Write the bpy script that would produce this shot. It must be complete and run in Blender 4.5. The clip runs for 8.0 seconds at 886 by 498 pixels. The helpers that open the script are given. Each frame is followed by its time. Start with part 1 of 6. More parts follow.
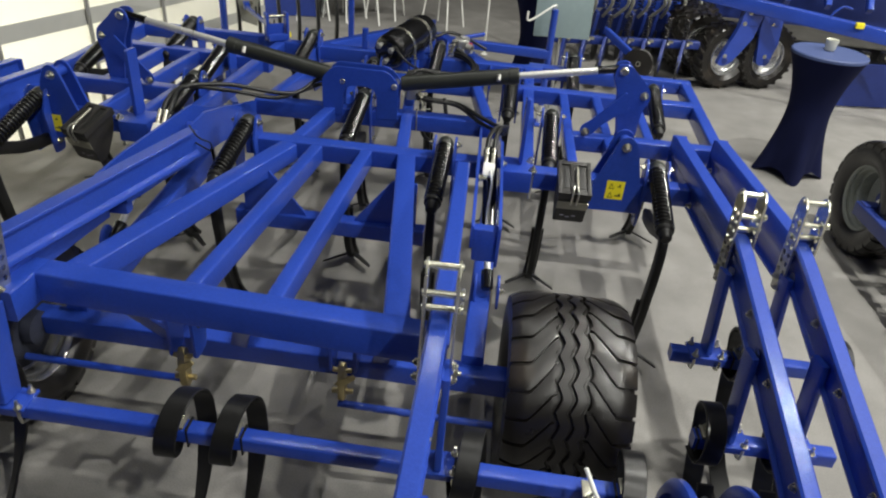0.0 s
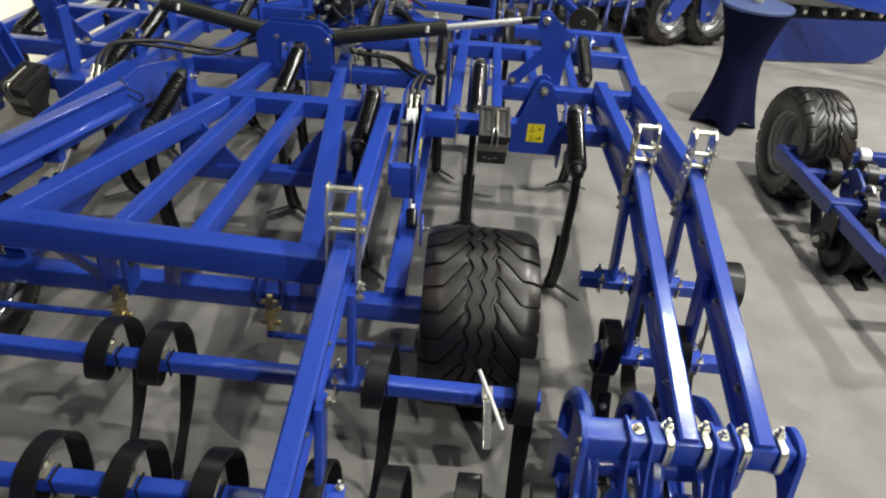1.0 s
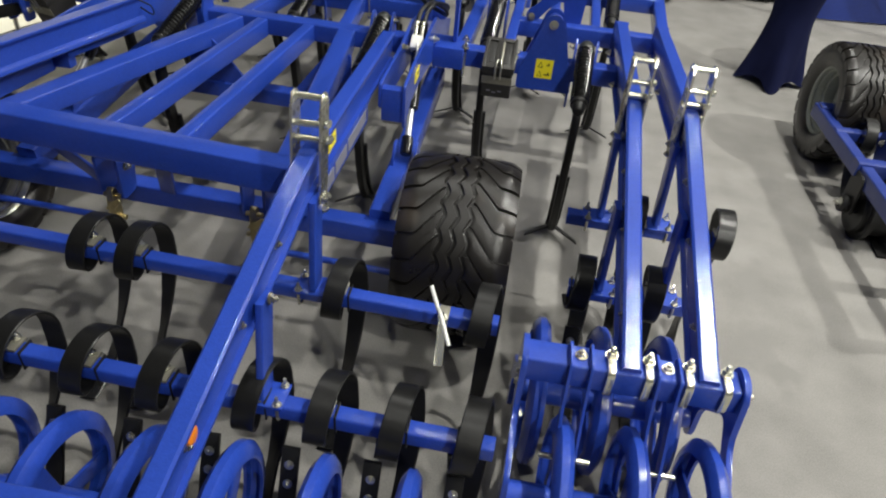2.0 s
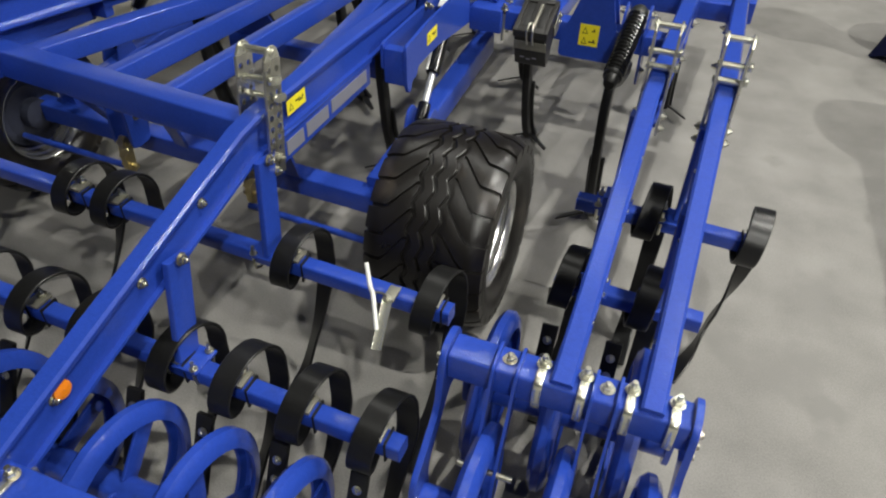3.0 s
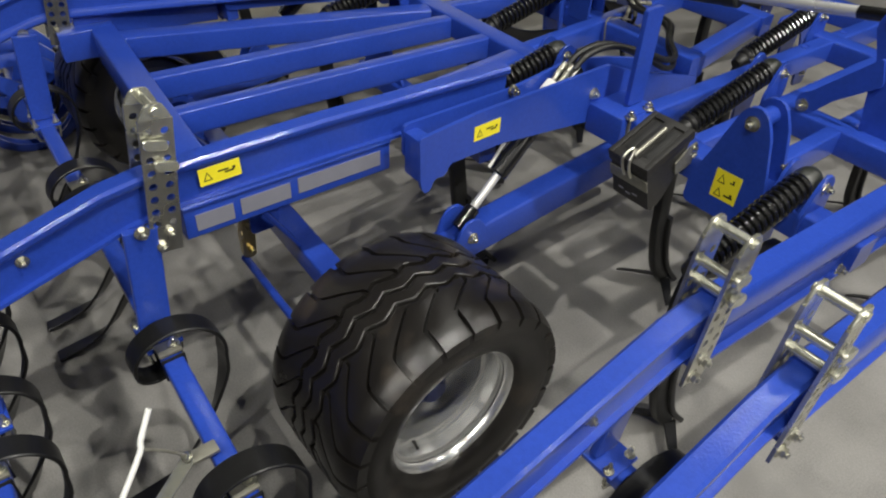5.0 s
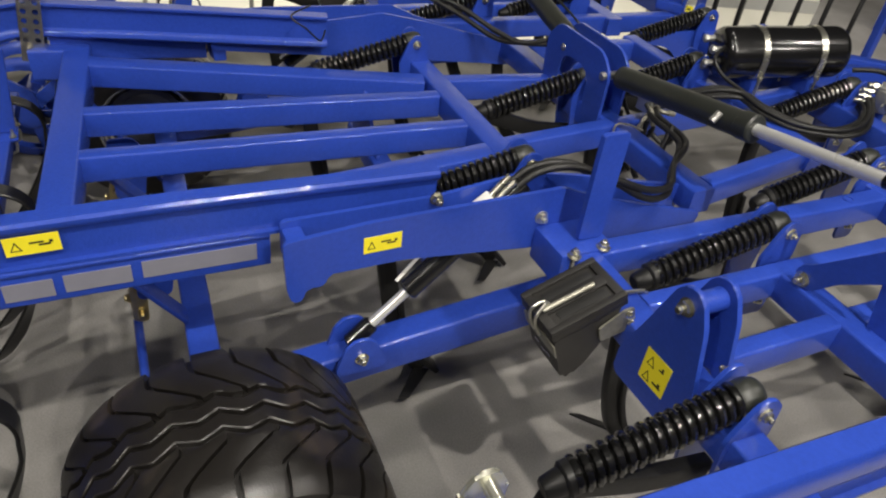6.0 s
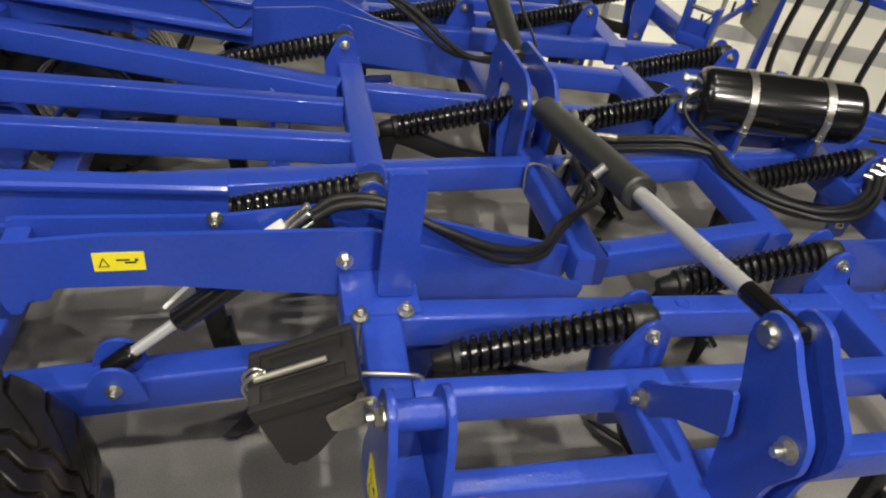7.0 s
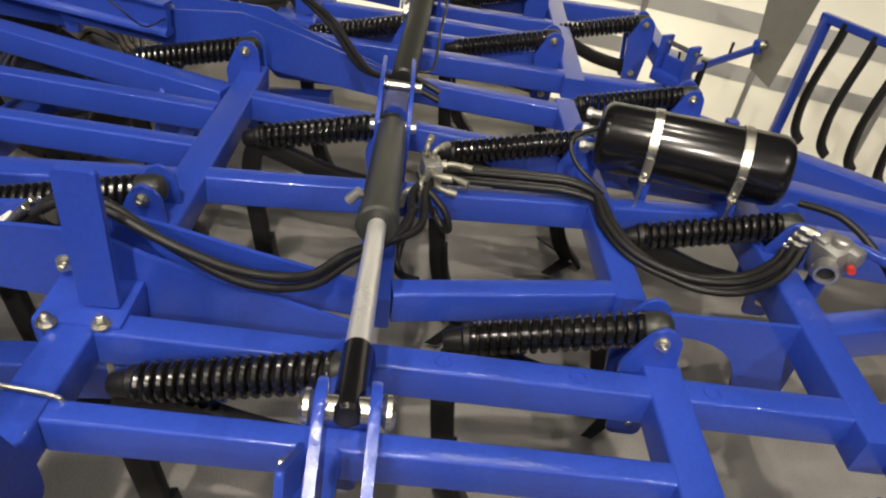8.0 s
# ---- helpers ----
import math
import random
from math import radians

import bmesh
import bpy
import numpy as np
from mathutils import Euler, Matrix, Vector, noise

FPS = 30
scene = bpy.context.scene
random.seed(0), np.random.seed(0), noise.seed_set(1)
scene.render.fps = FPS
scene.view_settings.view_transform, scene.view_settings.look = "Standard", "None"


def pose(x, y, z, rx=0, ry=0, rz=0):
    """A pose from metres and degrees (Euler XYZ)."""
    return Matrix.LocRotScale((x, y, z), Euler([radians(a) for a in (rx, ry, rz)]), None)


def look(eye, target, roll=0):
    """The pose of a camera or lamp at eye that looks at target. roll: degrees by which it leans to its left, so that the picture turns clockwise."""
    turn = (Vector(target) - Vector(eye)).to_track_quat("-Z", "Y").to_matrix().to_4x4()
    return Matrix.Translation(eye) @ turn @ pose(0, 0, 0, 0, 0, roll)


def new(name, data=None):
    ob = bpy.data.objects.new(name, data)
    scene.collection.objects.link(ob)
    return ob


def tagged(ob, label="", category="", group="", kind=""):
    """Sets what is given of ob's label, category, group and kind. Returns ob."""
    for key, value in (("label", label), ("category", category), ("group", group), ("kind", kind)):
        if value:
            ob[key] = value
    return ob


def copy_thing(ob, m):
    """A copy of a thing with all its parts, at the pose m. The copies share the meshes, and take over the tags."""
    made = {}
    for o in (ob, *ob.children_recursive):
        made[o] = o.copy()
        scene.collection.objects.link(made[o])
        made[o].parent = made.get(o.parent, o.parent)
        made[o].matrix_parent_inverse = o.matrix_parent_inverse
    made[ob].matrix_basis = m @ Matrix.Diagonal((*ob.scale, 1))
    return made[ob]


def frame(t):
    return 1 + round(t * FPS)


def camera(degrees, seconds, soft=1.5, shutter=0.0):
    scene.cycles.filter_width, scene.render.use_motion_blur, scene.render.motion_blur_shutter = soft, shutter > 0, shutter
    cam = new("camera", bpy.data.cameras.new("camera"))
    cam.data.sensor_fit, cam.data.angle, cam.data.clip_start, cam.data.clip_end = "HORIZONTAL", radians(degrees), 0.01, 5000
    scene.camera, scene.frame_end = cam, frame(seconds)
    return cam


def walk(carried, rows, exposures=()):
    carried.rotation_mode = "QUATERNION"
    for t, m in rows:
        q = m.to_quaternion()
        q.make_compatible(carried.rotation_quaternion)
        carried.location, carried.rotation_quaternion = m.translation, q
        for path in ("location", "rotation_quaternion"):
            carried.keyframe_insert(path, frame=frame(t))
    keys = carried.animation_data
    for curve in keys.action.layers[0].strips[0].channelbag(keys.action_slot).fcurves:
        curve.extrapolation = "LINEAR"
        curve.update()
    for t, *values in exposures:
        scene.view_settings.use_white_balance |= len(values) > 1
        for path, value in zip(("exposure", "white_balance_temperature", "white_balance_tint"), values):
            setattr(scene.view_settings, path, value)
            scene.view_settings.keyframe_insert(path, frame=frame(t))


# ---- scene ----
cam = camera(65.8, 8.0, soft=2.1)
PATH = [
    (0, (0.243, -0.076, 2.472), (0.182, 1.628, 1.426), 5.0),
    (0.5, (0.401, -0.182, 2.473), (0.367, 1.511, 1.407), 4.7),
    (1, (0.528, -0.312, 2.442), (0.535, 1.356, 1.339), 4.6),
    (1.5, (0.687, -0.373, 2.396), (0.592, 1.242, 1.22), 3.6),
    (1.7, (0.759, -0.397, 2.377), (0.663, 1.206, 1.186), 4.8),
    (2.8, (1.333, -0.11, 2.267), (0.889, 1.363, 0.989), 3.0),
    (3, (1.472, -0.021, 2.252), (0.951, 1.414, 0.96), 1.7),
    (3.5, (1.707, 0.224, 2.234), (1.138, 1.632, 0.933), 3.5),
    (4, (1.828, 0.609, 2.195), (1.136, 1.965, 0.898), 6.3),
    (4.2, (1.876, 0.748, 2.192), (1.07, 2.029, 0.884), 4.9),
    (5.3, (1.892, 1.53, 2.157), (0.625, 2.44, 0.906), 3.5),
    (5.5, (1.865, 1.687, 2.178), (0.56, 2.556, 0.936), 4.2),
    (6, (1.845, 2.124, 2.187), (0.446, 2.893, 0.983), 7.1),
    (6.5, (1.793, 2.563, 2.153), (0.316, 3.171, 0.949), 8.1),
    (7, (1.771, 3.071, 2.126), (0.259, 3.565, 0.913), 9.9),
    (7.5, (1.764, 3.53, 2.139), (0.198, 3.849, 0.937), 9.5),
    (8, (1.703, 4.015, 2.111), (0.098, 4.189, 0.93), 9.7),
]
walk(cam, [(t, look(eye, target, roll)) for t, eye, target, roll in PATH], exposures=((0, 0.08, 6500, 10), (1.5, 0.1, 6500, 10), (3.0, 0.0, 6500, 10), (4.0, -0.19, 6500, 10), (5.5, -0.03, 6650, 12), (6.5, -0.02, 6900, 15), (7.0, -0.02, 6850, 14), (8.0, 0.02, 7250, 15)))

# ---- world and lights ----
world = bpy.data.worlds.new("hall_air")
scene.world = world
world.use_nodes = True
world.node_tree.nodes["Background"].inputs[0].default_value = (0.75, 0.8, 0.9, 1)
world.node_tree.nodes["Background"].inputs[1].default_value = 0.022


def unseen_lamp(x, y, z, size, watts, colour=(0.97, 0.96, 0.89)):
    """One unseen lamp shining straight down, such as a high-bay lamp under the hall's roof."""
    lamp = bpy.data.lights.new("unseen_lamp", "AREA")
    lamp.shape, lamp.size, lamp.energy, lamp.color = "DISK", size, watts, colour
    ob = new("unseen_lamp", lamp)
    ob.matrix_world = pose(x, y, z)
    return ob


# unseen lamps: most placed from shadows and glare, a few added to brighten
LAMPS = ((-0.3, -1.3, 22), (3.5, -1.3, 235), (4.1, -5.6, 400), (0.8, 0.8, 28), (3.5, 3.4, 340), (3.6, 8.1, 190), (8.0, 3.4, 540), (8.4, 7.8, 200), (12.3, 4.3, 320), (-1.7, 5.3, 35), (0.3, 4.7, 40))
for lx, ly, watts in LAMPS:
    unseen_lamp(lx, ly, 7.0, 0.13, watts)
# an unseen lamp added low behind the fabric wall to brighten it
unseen_lamp(-6.6, 5.3, 2.5, 0.3, 920)

# ---- materials ----
def material(name, base, rough=0.5, metal=0.0, grain=60.0, vary=0.12, bump=0.0, bump_scale=200.0, coat=0.0, wear=None, wear_at=0.66, wear_scale=9.0, detail=6.0, spec=0.5, coat_rough=0.12):
    """A painted, metal or cloth surface: two scales of tone, a fine relief and, where given, worn or dusty patches."""
    m = bpy.data.materials.new(name)
    m.use_nodes = True
    n, l = m.node_tree.nodes, m.node_tree.links
    p = n["Principled BSDF"]
    p.inputs["Roughness"].default_value = rough
    p.inputs["Metallic"].default_value = metal
    p.inputs["Coat Weight"].default_value = coat
    p.inputs["Coat Roughness"].default_value = coat_rough
    p.inputs["Specular IOR Level"].default_value = spec
    co = n.new("ShaderNodeTexCoord")
    fine, broad = n.new("ShaderNodeTexNoise"), n.new("ShaderNodeTexNoise")
    fine.inputs["Scale"].default_value, fine.inputs["Detail"].default_value = grain, detail
    broad.inputs["Scale"].default_value, broad.inputs["Detail"].default_value = 3.1, 6.0
    for t in (fine, broad):
        l.new(co.outputs["Object"], t.inputs["Vector"])
    add = n.new("ShaderNodeMath")
    add.operation = "ADD"
    l.new(fine.outputs["Fac"], add.inputs[0])
    l.new(broad.outputs["Fac"], add.inputs[1])
    scale = n.new("ShaderNodeMapRange")
    scale.inputs["From Min"].default_value, scale.inputs["From Max"].default_value = 0.6, 1.4
    scale.inputs["To Min"].default_value, scale.inputs["To Max"].default_value = 1.0 - vary, 1.0 + vary
    l.new(add.outputs[0], scale.inputs["Value"])
    tone = n.new("ShaderNodeVectorMath")
    tone.operation = "SCALE"
    tone.inputs[0].default_value = base
    l.new(scale.outputs[0], tone.inputs["Scale"])
    colour = tone.outputs["Vector"]
    if wear:
        patch = n.new("ShaderNodeTexNoise")
        patch.inputs["Scale"].default_value, patch.inputs["Detail"].default_value = wear_scale, 8.0
        l.new(co.outputs["Object"], patch.inputs["Vector"])
        edge = n.new("ShaderNodeMapRange")
        edge.inputs["From Min"].default_value, edge.inputs["From Max"].default_value = wear_at, wear_at + 0.09
        l.new(patch.outputs["Fac"], edge.inputs["Value"])
        mix = n.new("ShaderNodeMix")
        mix.data_type = "RGBA"
        mix.inputs["B"].default_value = (*wear, 1)
        l.new(edge.outputs[0], mix.inputs["Factor"])
        l.new(colour, mix.inputs["A"])
        colour = mix.outputs["Result"]
    l.new(colour, p.inputs["Base Color"])
    rr = n.new("ShaderNodeMapRange")
    rr.inputs["To Min"].default_value, rr.inputs["To Max"].default_value = max(0.03, rough - 0.1), min(1.0, rough + 0.1)
    l.new(broad.outputs["Fac"], rr.inputs["Value"])
    l.new(rr.outputs[0], p.inputs["Roughness"])
    if bump:
        relief = n.new("ShaderNodeTexNoise")
        relief.inputs["Scale"].default_value, relief.inputs["Detail"].default_value = bump_scale, 3.0
        l.new(co.outputs["Object"], relief.inputs["Vector"])
        b = n.new("ShaderNodeBump")
        b.inputs["Strength"].default_value, b.inputs["Distance"].default_value = bump, 0.004
        l.new(relief.outputs["Fac"], b.inputs["Height"])
        l.new(b.outputs[0], p.inputs["Normal"])
        if coat:
            peel = n.new("ShaderNodeBump")
            peel.inputs["Strength"].default_value, peel.inputs["Distance"].default_value = bump * 0.7, 0.004
            l.new(relief.outputs["Fac"], peel.inputs["Height"])
            l.new(peel.outputs[0], p.inputs["Coat Normal"])
    return m


BLUE = material("blue_powder_coat", (0.0185, 0.056, 0.37), 0.45, 0.0, 70, 0.16, 0.28, 160, 0.85, spec=0.2, coat_rough=0.09)
# a darker blue than BLUE, with a thinner coat
BLUE_DARK = material("blue_paint_dark", (0.014, 0.032, 0.19), 0.40, 0.0, 30, 0.14, 0.08, 60, 0.2)
BLACK = material("black_gloss_paint", (0.006, 0.006, 0.0065), 0.20, 0.0, 60, 0.2, 0.05, 80, 0.4)
STRIP = material("black_spring_steel", (0.008, 0.008, 0.008), 0.34, 0.0, 60, 0.3, 0.12, 90, spec=0.4)
SPRING = material("black_spring_paint", (0.006, 0.006, 0.006), 0.20, 0.0, 60, 0.2, 0.05, 80, 0.5, spec=0.5, coat_rough=0.10)
CYL_BLACK = material("black_cylinder_paint", (0.020, 0.022, 0.019), 0.40, 0.0, 60, 0.2, 0.1, 90)
BLACK_MATT = material("black_satin_steel", (0.010, 0.010, 0.010), 0.42, 0.0, 60, 0.25, 0.15, 120, spec=0.3)
RUBBER = material("tyre_rubber", (0.0095, 0.0083, 0.0073), 0.31, 0.0, 90, 0.25, 0.2, 220, 0.0, (0.030, 0.024, 0.019), 0.56, 5.0, spec=0.55)
HOSE = material("hose_rubber", (0.008, 0.008, 0.008), 0.45, 0.0, 120, 0.2, 0.3, 260)
ZINC = material("galvanised_steel", (0.60, 0.59, 0.51), 0.27, 0.95, 45, 0.18, 0.08, 70)
BRIGHT_ZINC = material("bright_zinc_strap", (0.72, 0.72, 0.61), 0.24, 0.85, 45, 0.12, 0.08, 70)
YELLOW_ZINC = material("yellow_passivated_zinc", (0.60, 0.50, 0.27), 0.33, 1.0, 50, 0.22, 0.1, 90)
ZINC_DULL = material("dull_zinc", (0.30, 0.29, 0.24), 0.45, 0.7, 50, 0.25, 0.15, 90)
CHROME = material("chromed_rod", (0.80, 0.80, 0.78), 0.30, 0.65, 30, 0.04)
# dark tone for the shade inside the rims' inner dish
DISH_SHADE = material("dish_shade_colour", (0.030, 0.034, 0.055), 0.5, 0.0, 40, 0.25, 0.1, 60)
RIM = material("silver_rim_paint", (0.66, 0.66, 0.65), 0.24, 0.8, 50, 0.06, 0.04, 60, 0.2)
# the neighbouring wheel's rim, with its shade put into the colour
RIM_SHADED = material("shaded_rim_paint", (0.26, 0.28, 0.25), 0.5, 0.1, 40, 0.15, 0.05, 60)
BOARD = material("dull_board", (0.17, 0.17, 0.14), 0.5, 0.0, 20, 0.1)
CAST = material("cast_aluminium", (0.42, 0.42, 0.40), 0.42, 0.8, 70, 0.2, 0.3, 150)
LABEL_Y = material("yellow_label_film", (0.86, 0.74, 0.03), 0.35, 0.0, 30, 0.05)
INK = material("black_print", (0.012, 0.012, 0.012), 0.5)
GREY_FILM = material("grey_label_film", (0.20, 0.20, 0.24), 0.4, 0.0, 30, 0.08)
WHITE_PAINT = material("white_enamel", (0.78, 0.78, 0.74), 0.4, 0.0, 30, 0.05)
AMBER = material("amber_reflector", (0.85, 0.24, 0.01), 0.18, 0.0, 200, 0.15, 0.3, 500, 0.6)
RED = material("red_plastic", (0.5, 0.03, 0.02), 0.4)
CLOTH = material("navy_stretch_cloth", (0.006, 0.008, 0.034), 0.85, 0.0, 300, 0.2, 0.25, 500, spec=0.1)
PLASTIC = material("black_moulded_plastic", (0.018, 0.017, 0.016), 0.45, 0.0, 120, 0.2, 0.25, 300)
SCREEN = material("grey_board", (0.20, 0.26, 0.27), 0.4, 0.0, 20, 0.08)
CARPET = material("grey_carpet", (0.236, 0.227, 0.213), 0.95, 0.0, 150, 0.30, 0.9, 330, 0.0, (0.216, 0.208, 0.196), 0.57, 2.4, 9.0)
WALL = material("white_tent_fabric", (0.85, 0.84, 0.77), 0.7, 0.0, 8, 0.04, 0.1, 20)
# the wall's fabric lets through some of the light behind it
_n, _l = WALL.node_tree.nodes, WALL.node_tree.links
_out = [n for n in _n if n.type == "OUTPUT_MATERIAL"][0]
_tr, _mx = _n.new("ShaderNodeBsdfTranslucent"), _n.new("ShaderNodeMixShader")
_tr.inputs["Color"].default_value = (0.85, 0.84, 0.77, 1)
_mx.inputs["Fac"].default_value = 0.55
_l.new(_n["Principled BSDF"].outputs["BSDF"], _mx.inputs[1])
_l.new(_tr.outputs["BSDF"], _mx.inputs[2])
_l.new(_mx.outputs["Shader"], _out.inputs["Surface"])
WALL_BAND = material("grey_tent_fabric", (0.44, 0.44, 0.41), 0.7, 0.0, 8, 0.06, 0.1, 20)
STEEL = material("grey_steel_post", (0.38, 0.38, 0.36), 0.45, 0.5, 40, 0.1)
HALL = material("dark_hall_lining", (0.07, 0.073, 0.082), 0.8, 0.0, 5, 0.15)
CERAMIC = material("glazed_cup", (0.62, 0.62, 0.52), 0.25, 0.0, 20, 0.05)
CLEAR_HOSE = material("milky_seed_hose", (0.42, 0.42, 0.37), 0.35, 0.0, 50, 0.1)

# ---- building helpers ----
ZUP = Vector((0, 0, 1))


def part(name, bm, mat, parent, label=""):
    """Links a bmesh, drawn in world places, as one mesh object under a thing or a part."""
    bmesh.ops.recalc_face_normals(bm, faces=bm.faces)
    me = bpy.data.meshes.new(name)
    base = Vector((0, 0, 0))
    o = parent
    while o is not None:
        base += o.location
        o = o.parent
    for v in bm.verts:
        v.co -= base
    bm.to_mesh(me)
    bm.free()
    me.materials.append(mat)
    me.shade_smooth()
    me.set_sharp_from_angle(angle=radians(38))
    ob = new(name, me)
    if parent is not None:
        ob.parent = parent
    if label:
        ob["label"] = label
    return ob


def thing(name, x, y, z, label, category, group="", kind=""):
    ob = new(name)
    ob.location = (x, y, z)
    ob.empty_display_size = 0.1
    return tagged(ob, label, category, group, kind)


def frame_of(d, up=ZUP):
    d = Vector(d).normalized()
    side = d.cross(up)
    if side.length < 1e-5:
        side = d.cross(Vector((0, 1, 0)))
    side.normalize()
    return d, side, side.cross(d).normalized()


def rounded(w, h, r, n=3):
    """A rounded rectangle, as points of the plane."""
    r = min(r, w * 0.49, h * 0.49)
    pts = []
    for cx, cy, a0 in ((w / 2 - r, h / 2 - r, 0), (-w / 2 + r, h / 2 - r, 90), (-w / 2 + r, -h / 2 + r, 180), (w / 2 - r, -h / 2 + r, 270)):
        for i in range(n + 1):
            a = radians(a0 + 90 * i / n)
            pts.append((cx + r * math.cos(a), cy + r * math.sin(a)))
    return pts


def sweep(bm, pts, section, up=ZUP, closed=False, caps=True, sides=None):
    """A section swept along points; sides: the section's first axis at each point, where it must not be found from up."""
    pts = [Vector(p) for p in pts]
    rings, n = [], len(pts)
    last = None
    for i, p in enumerate(pts):
        a = pts[(i - 1) % n] if (closed or i > 0) else p
        b = pts[(i + 1) % n] if (closed or i < n - 1) else p
        d = (b - a).normalized()
        if sides is not None:
            s = Vector(sides[i] if isinstance(sides, list) else sides)
            s = (s - d * s.dot(d)).normalized()
            u = s.cross(d)
        elif last is None:
            d, s, u = frame_of(d, up)
        else:
            s = (last - d * last.dot(d)).normalized()
            u = s.cross(d)
        last = s
        rings.append([bm.verts.new(p + s * x + u * y) for x, y in section])
    m = len(section)
    for i in range(n if closed else n - 1):
        r0, r1 = rings[i], rings[(i + 1) % n]
        for k in range(m):
            bm.faces.new((r0[k], r0[(k + 1) % m], r1[(k + 1) % m], r1[k]))
    if caps and not closed:
        bm.faces.new(rings[0])
        bm.faces.new(list(reversed(rings[-1])))
    return bm


def circle(r, n=10):
    return [(r * math.cos(2 * math.pi * i / n), r * math.sin(2 * math.pi * i / n)) for i in range(n)]


def smooth(pts, k=6):
    """Catmull-Rom through points."""
    pts = [Vector(p) for p in pts]
    out = []
    for i in range(len(pts) - 1):
        p0, p1, p2, p3 = pts[max(i - 1, 0)], pts[i], pts[i + 1], pts[min(i + 2, len(pts) - 1)]
        for j in range(k):
            t = j / k
            out.append(0.5 * (2 * p1 + (p2 - p0) * t + (2 * p0 - 5 * p1 + 4 * p2 - p3) * t * t + (3 * p1 - p0 - 3 * p2 + p3) * t ** 3))
    return out + [pts[-1]]


def beam(bm, p, q, w, h, r=0.009, up=ZUP):
    """A hollow-section bar from p to q along its middle line."""
    return sweep(bm, (p, q), rounded(w, h, r), up)


def tube(bm, pts, r, n=10, k=6):
    return sweep(bm, smooth(pts, k) if len(pts) > 2 else pts, circle(r, n))


def cyl(bm, p, q, r, n=16, r2=None, chamfer=0.0):
    p, q = Vector(p), Vector(q)
    d, s, u = frame_of(q - p)
    r2 = r if r2 is None else r2
    rows = [(p, r - chamfer), (p + d * chamfer, r), (q - d * chamfer, r2), (q, r2 - chamfer)] if chamfer else [(p, r), (q, r2)]
    rings = [[bm.verts.new(c + s * (a * math.cos(2 * math.pi * i / n)) + u * (a * math.sin(2 * math.pi * i / n))) for i in range(n)] for c, a in rows]
    for r0, r1 in zip(rings, rings[1:]):
        for i in range(n):
            bm.faces.new((r0[i], r0[(i + 1) % n], r1[(i + 1) % n], r1[i]))
    bm.faces.new(rings[0])
    bm.faces.new(list(reversed(rings[-1])))
    return bm


def plate(bm, poly, origin, U, W, thick, bevel=0.003):
    """A plate: an outline in the plane of U and W through origin, thick along their normal, with softened rims."""
    origin, U, W = Vector(origin), Vector(U).normalized(), Vector(W).normalized()
    N = U.cross(W).normalized()
    part_bm = bmesh.new()
    lo = [part_bm.verts.new(origin + U * a + W * b - N * thick / 2) for a, b in poly]
    hi = [part_bm.verts.new(origin + U * a + W * b + N * thick / 2) for a, b in poly]
    part_bm.faces.new(list(reversed(lo)))
    part_bm.faces.new(hi)
    n = len(poly)
    for i in range(n):
        part_bm.faces.new((lo[i], lo[(i + 1) % n], hi[(i + 1) % n], hi[i]))
    if bevel:
        rim = [e for e in part_bm.edges if abs((e.verts[0].co - e.verts[1].co).normalized().dot(N)) < 0.5]
        bmesh.ops.bevel(part_bm, geom=rim, offset=bevel, segments=1, affect="EDGES")
    join(bm, part_bm)
    return bm


def join(bm, other):
    table = {}
    for v in other.verts:
        table[v] = bm.verts.new(v.co)
    for f in other.faces:
        bm.faces.new([table[v] for v in f.verts])
    other.free()
    return bm


def rounded_poly(pts, r, n=4):
    """An outline with its corners rounded; r: one radius, or one for each corner."""
    out, m = [], len(pts)
    for i in range(m):
        p = Vector((*pts[i], 0))
        a, b = Vector((*pts[i - 1], 0)), Vector((*pts[(i + 1) % m], 0))
        rad = r[i] if isinstance(r, (list, tuple)) else r
        da, db = (a - p), (b - p)
        cut = min(rad, da.length * 0.45, db.length * 0.45)
        if cut < 1e-4:
            out.append((p.x, p.y))
            continue
        s, e = p + da.normalized() * cut, p + db.normalized() * cut
        for j in range(n + 1):
            t = j / n
            c = s * (1 - t) ** 2 + p * 2 * t * (1 - t) + e * t * t
            out.append((c.x, c.y))
    return out


def block(bm, c, size, R=None, r=0.006):
    """A box with softened edges, its middle at c."""
    b = bmesh.new()
    bmesh.ops.create_cube(b, size=1.0)
    for v in b.verts:
        v.co = Vector((v.co.x * size[0], v.co.y * size[1], v.co.z * size[2]))
    if r:
        bmesh.ops.bevel(b, geom=b.edges[:], offset=r, segments=2, affect="EDGES", profile=0.6)
    for v in b.verts:
        v.co = (R @ v.co if R else v.co) + Vector(c)
    return join(bm, b)


def lathe(bm, prof, c, axis, n=40):
    """prof: (along the axis, radius) pairs, turned round the axis through c."""
    d, s, u = frame_of(axis)
    rings = [[bm.verts.new(Vector(c) + d * x + (s * math.cos(2 * math.pi * i / n) + u * math.sin(2 * math.pi * i / n)) * r) for i in range(n)] for x, r in prof]
    for r0, r1 in zip(rings, rings[1:]):
        for i in range(n):
            bm.faces.new((r0[i], r0[(i + 1) % n], r1[(i + 1) % n], r1[i]))
    return bm


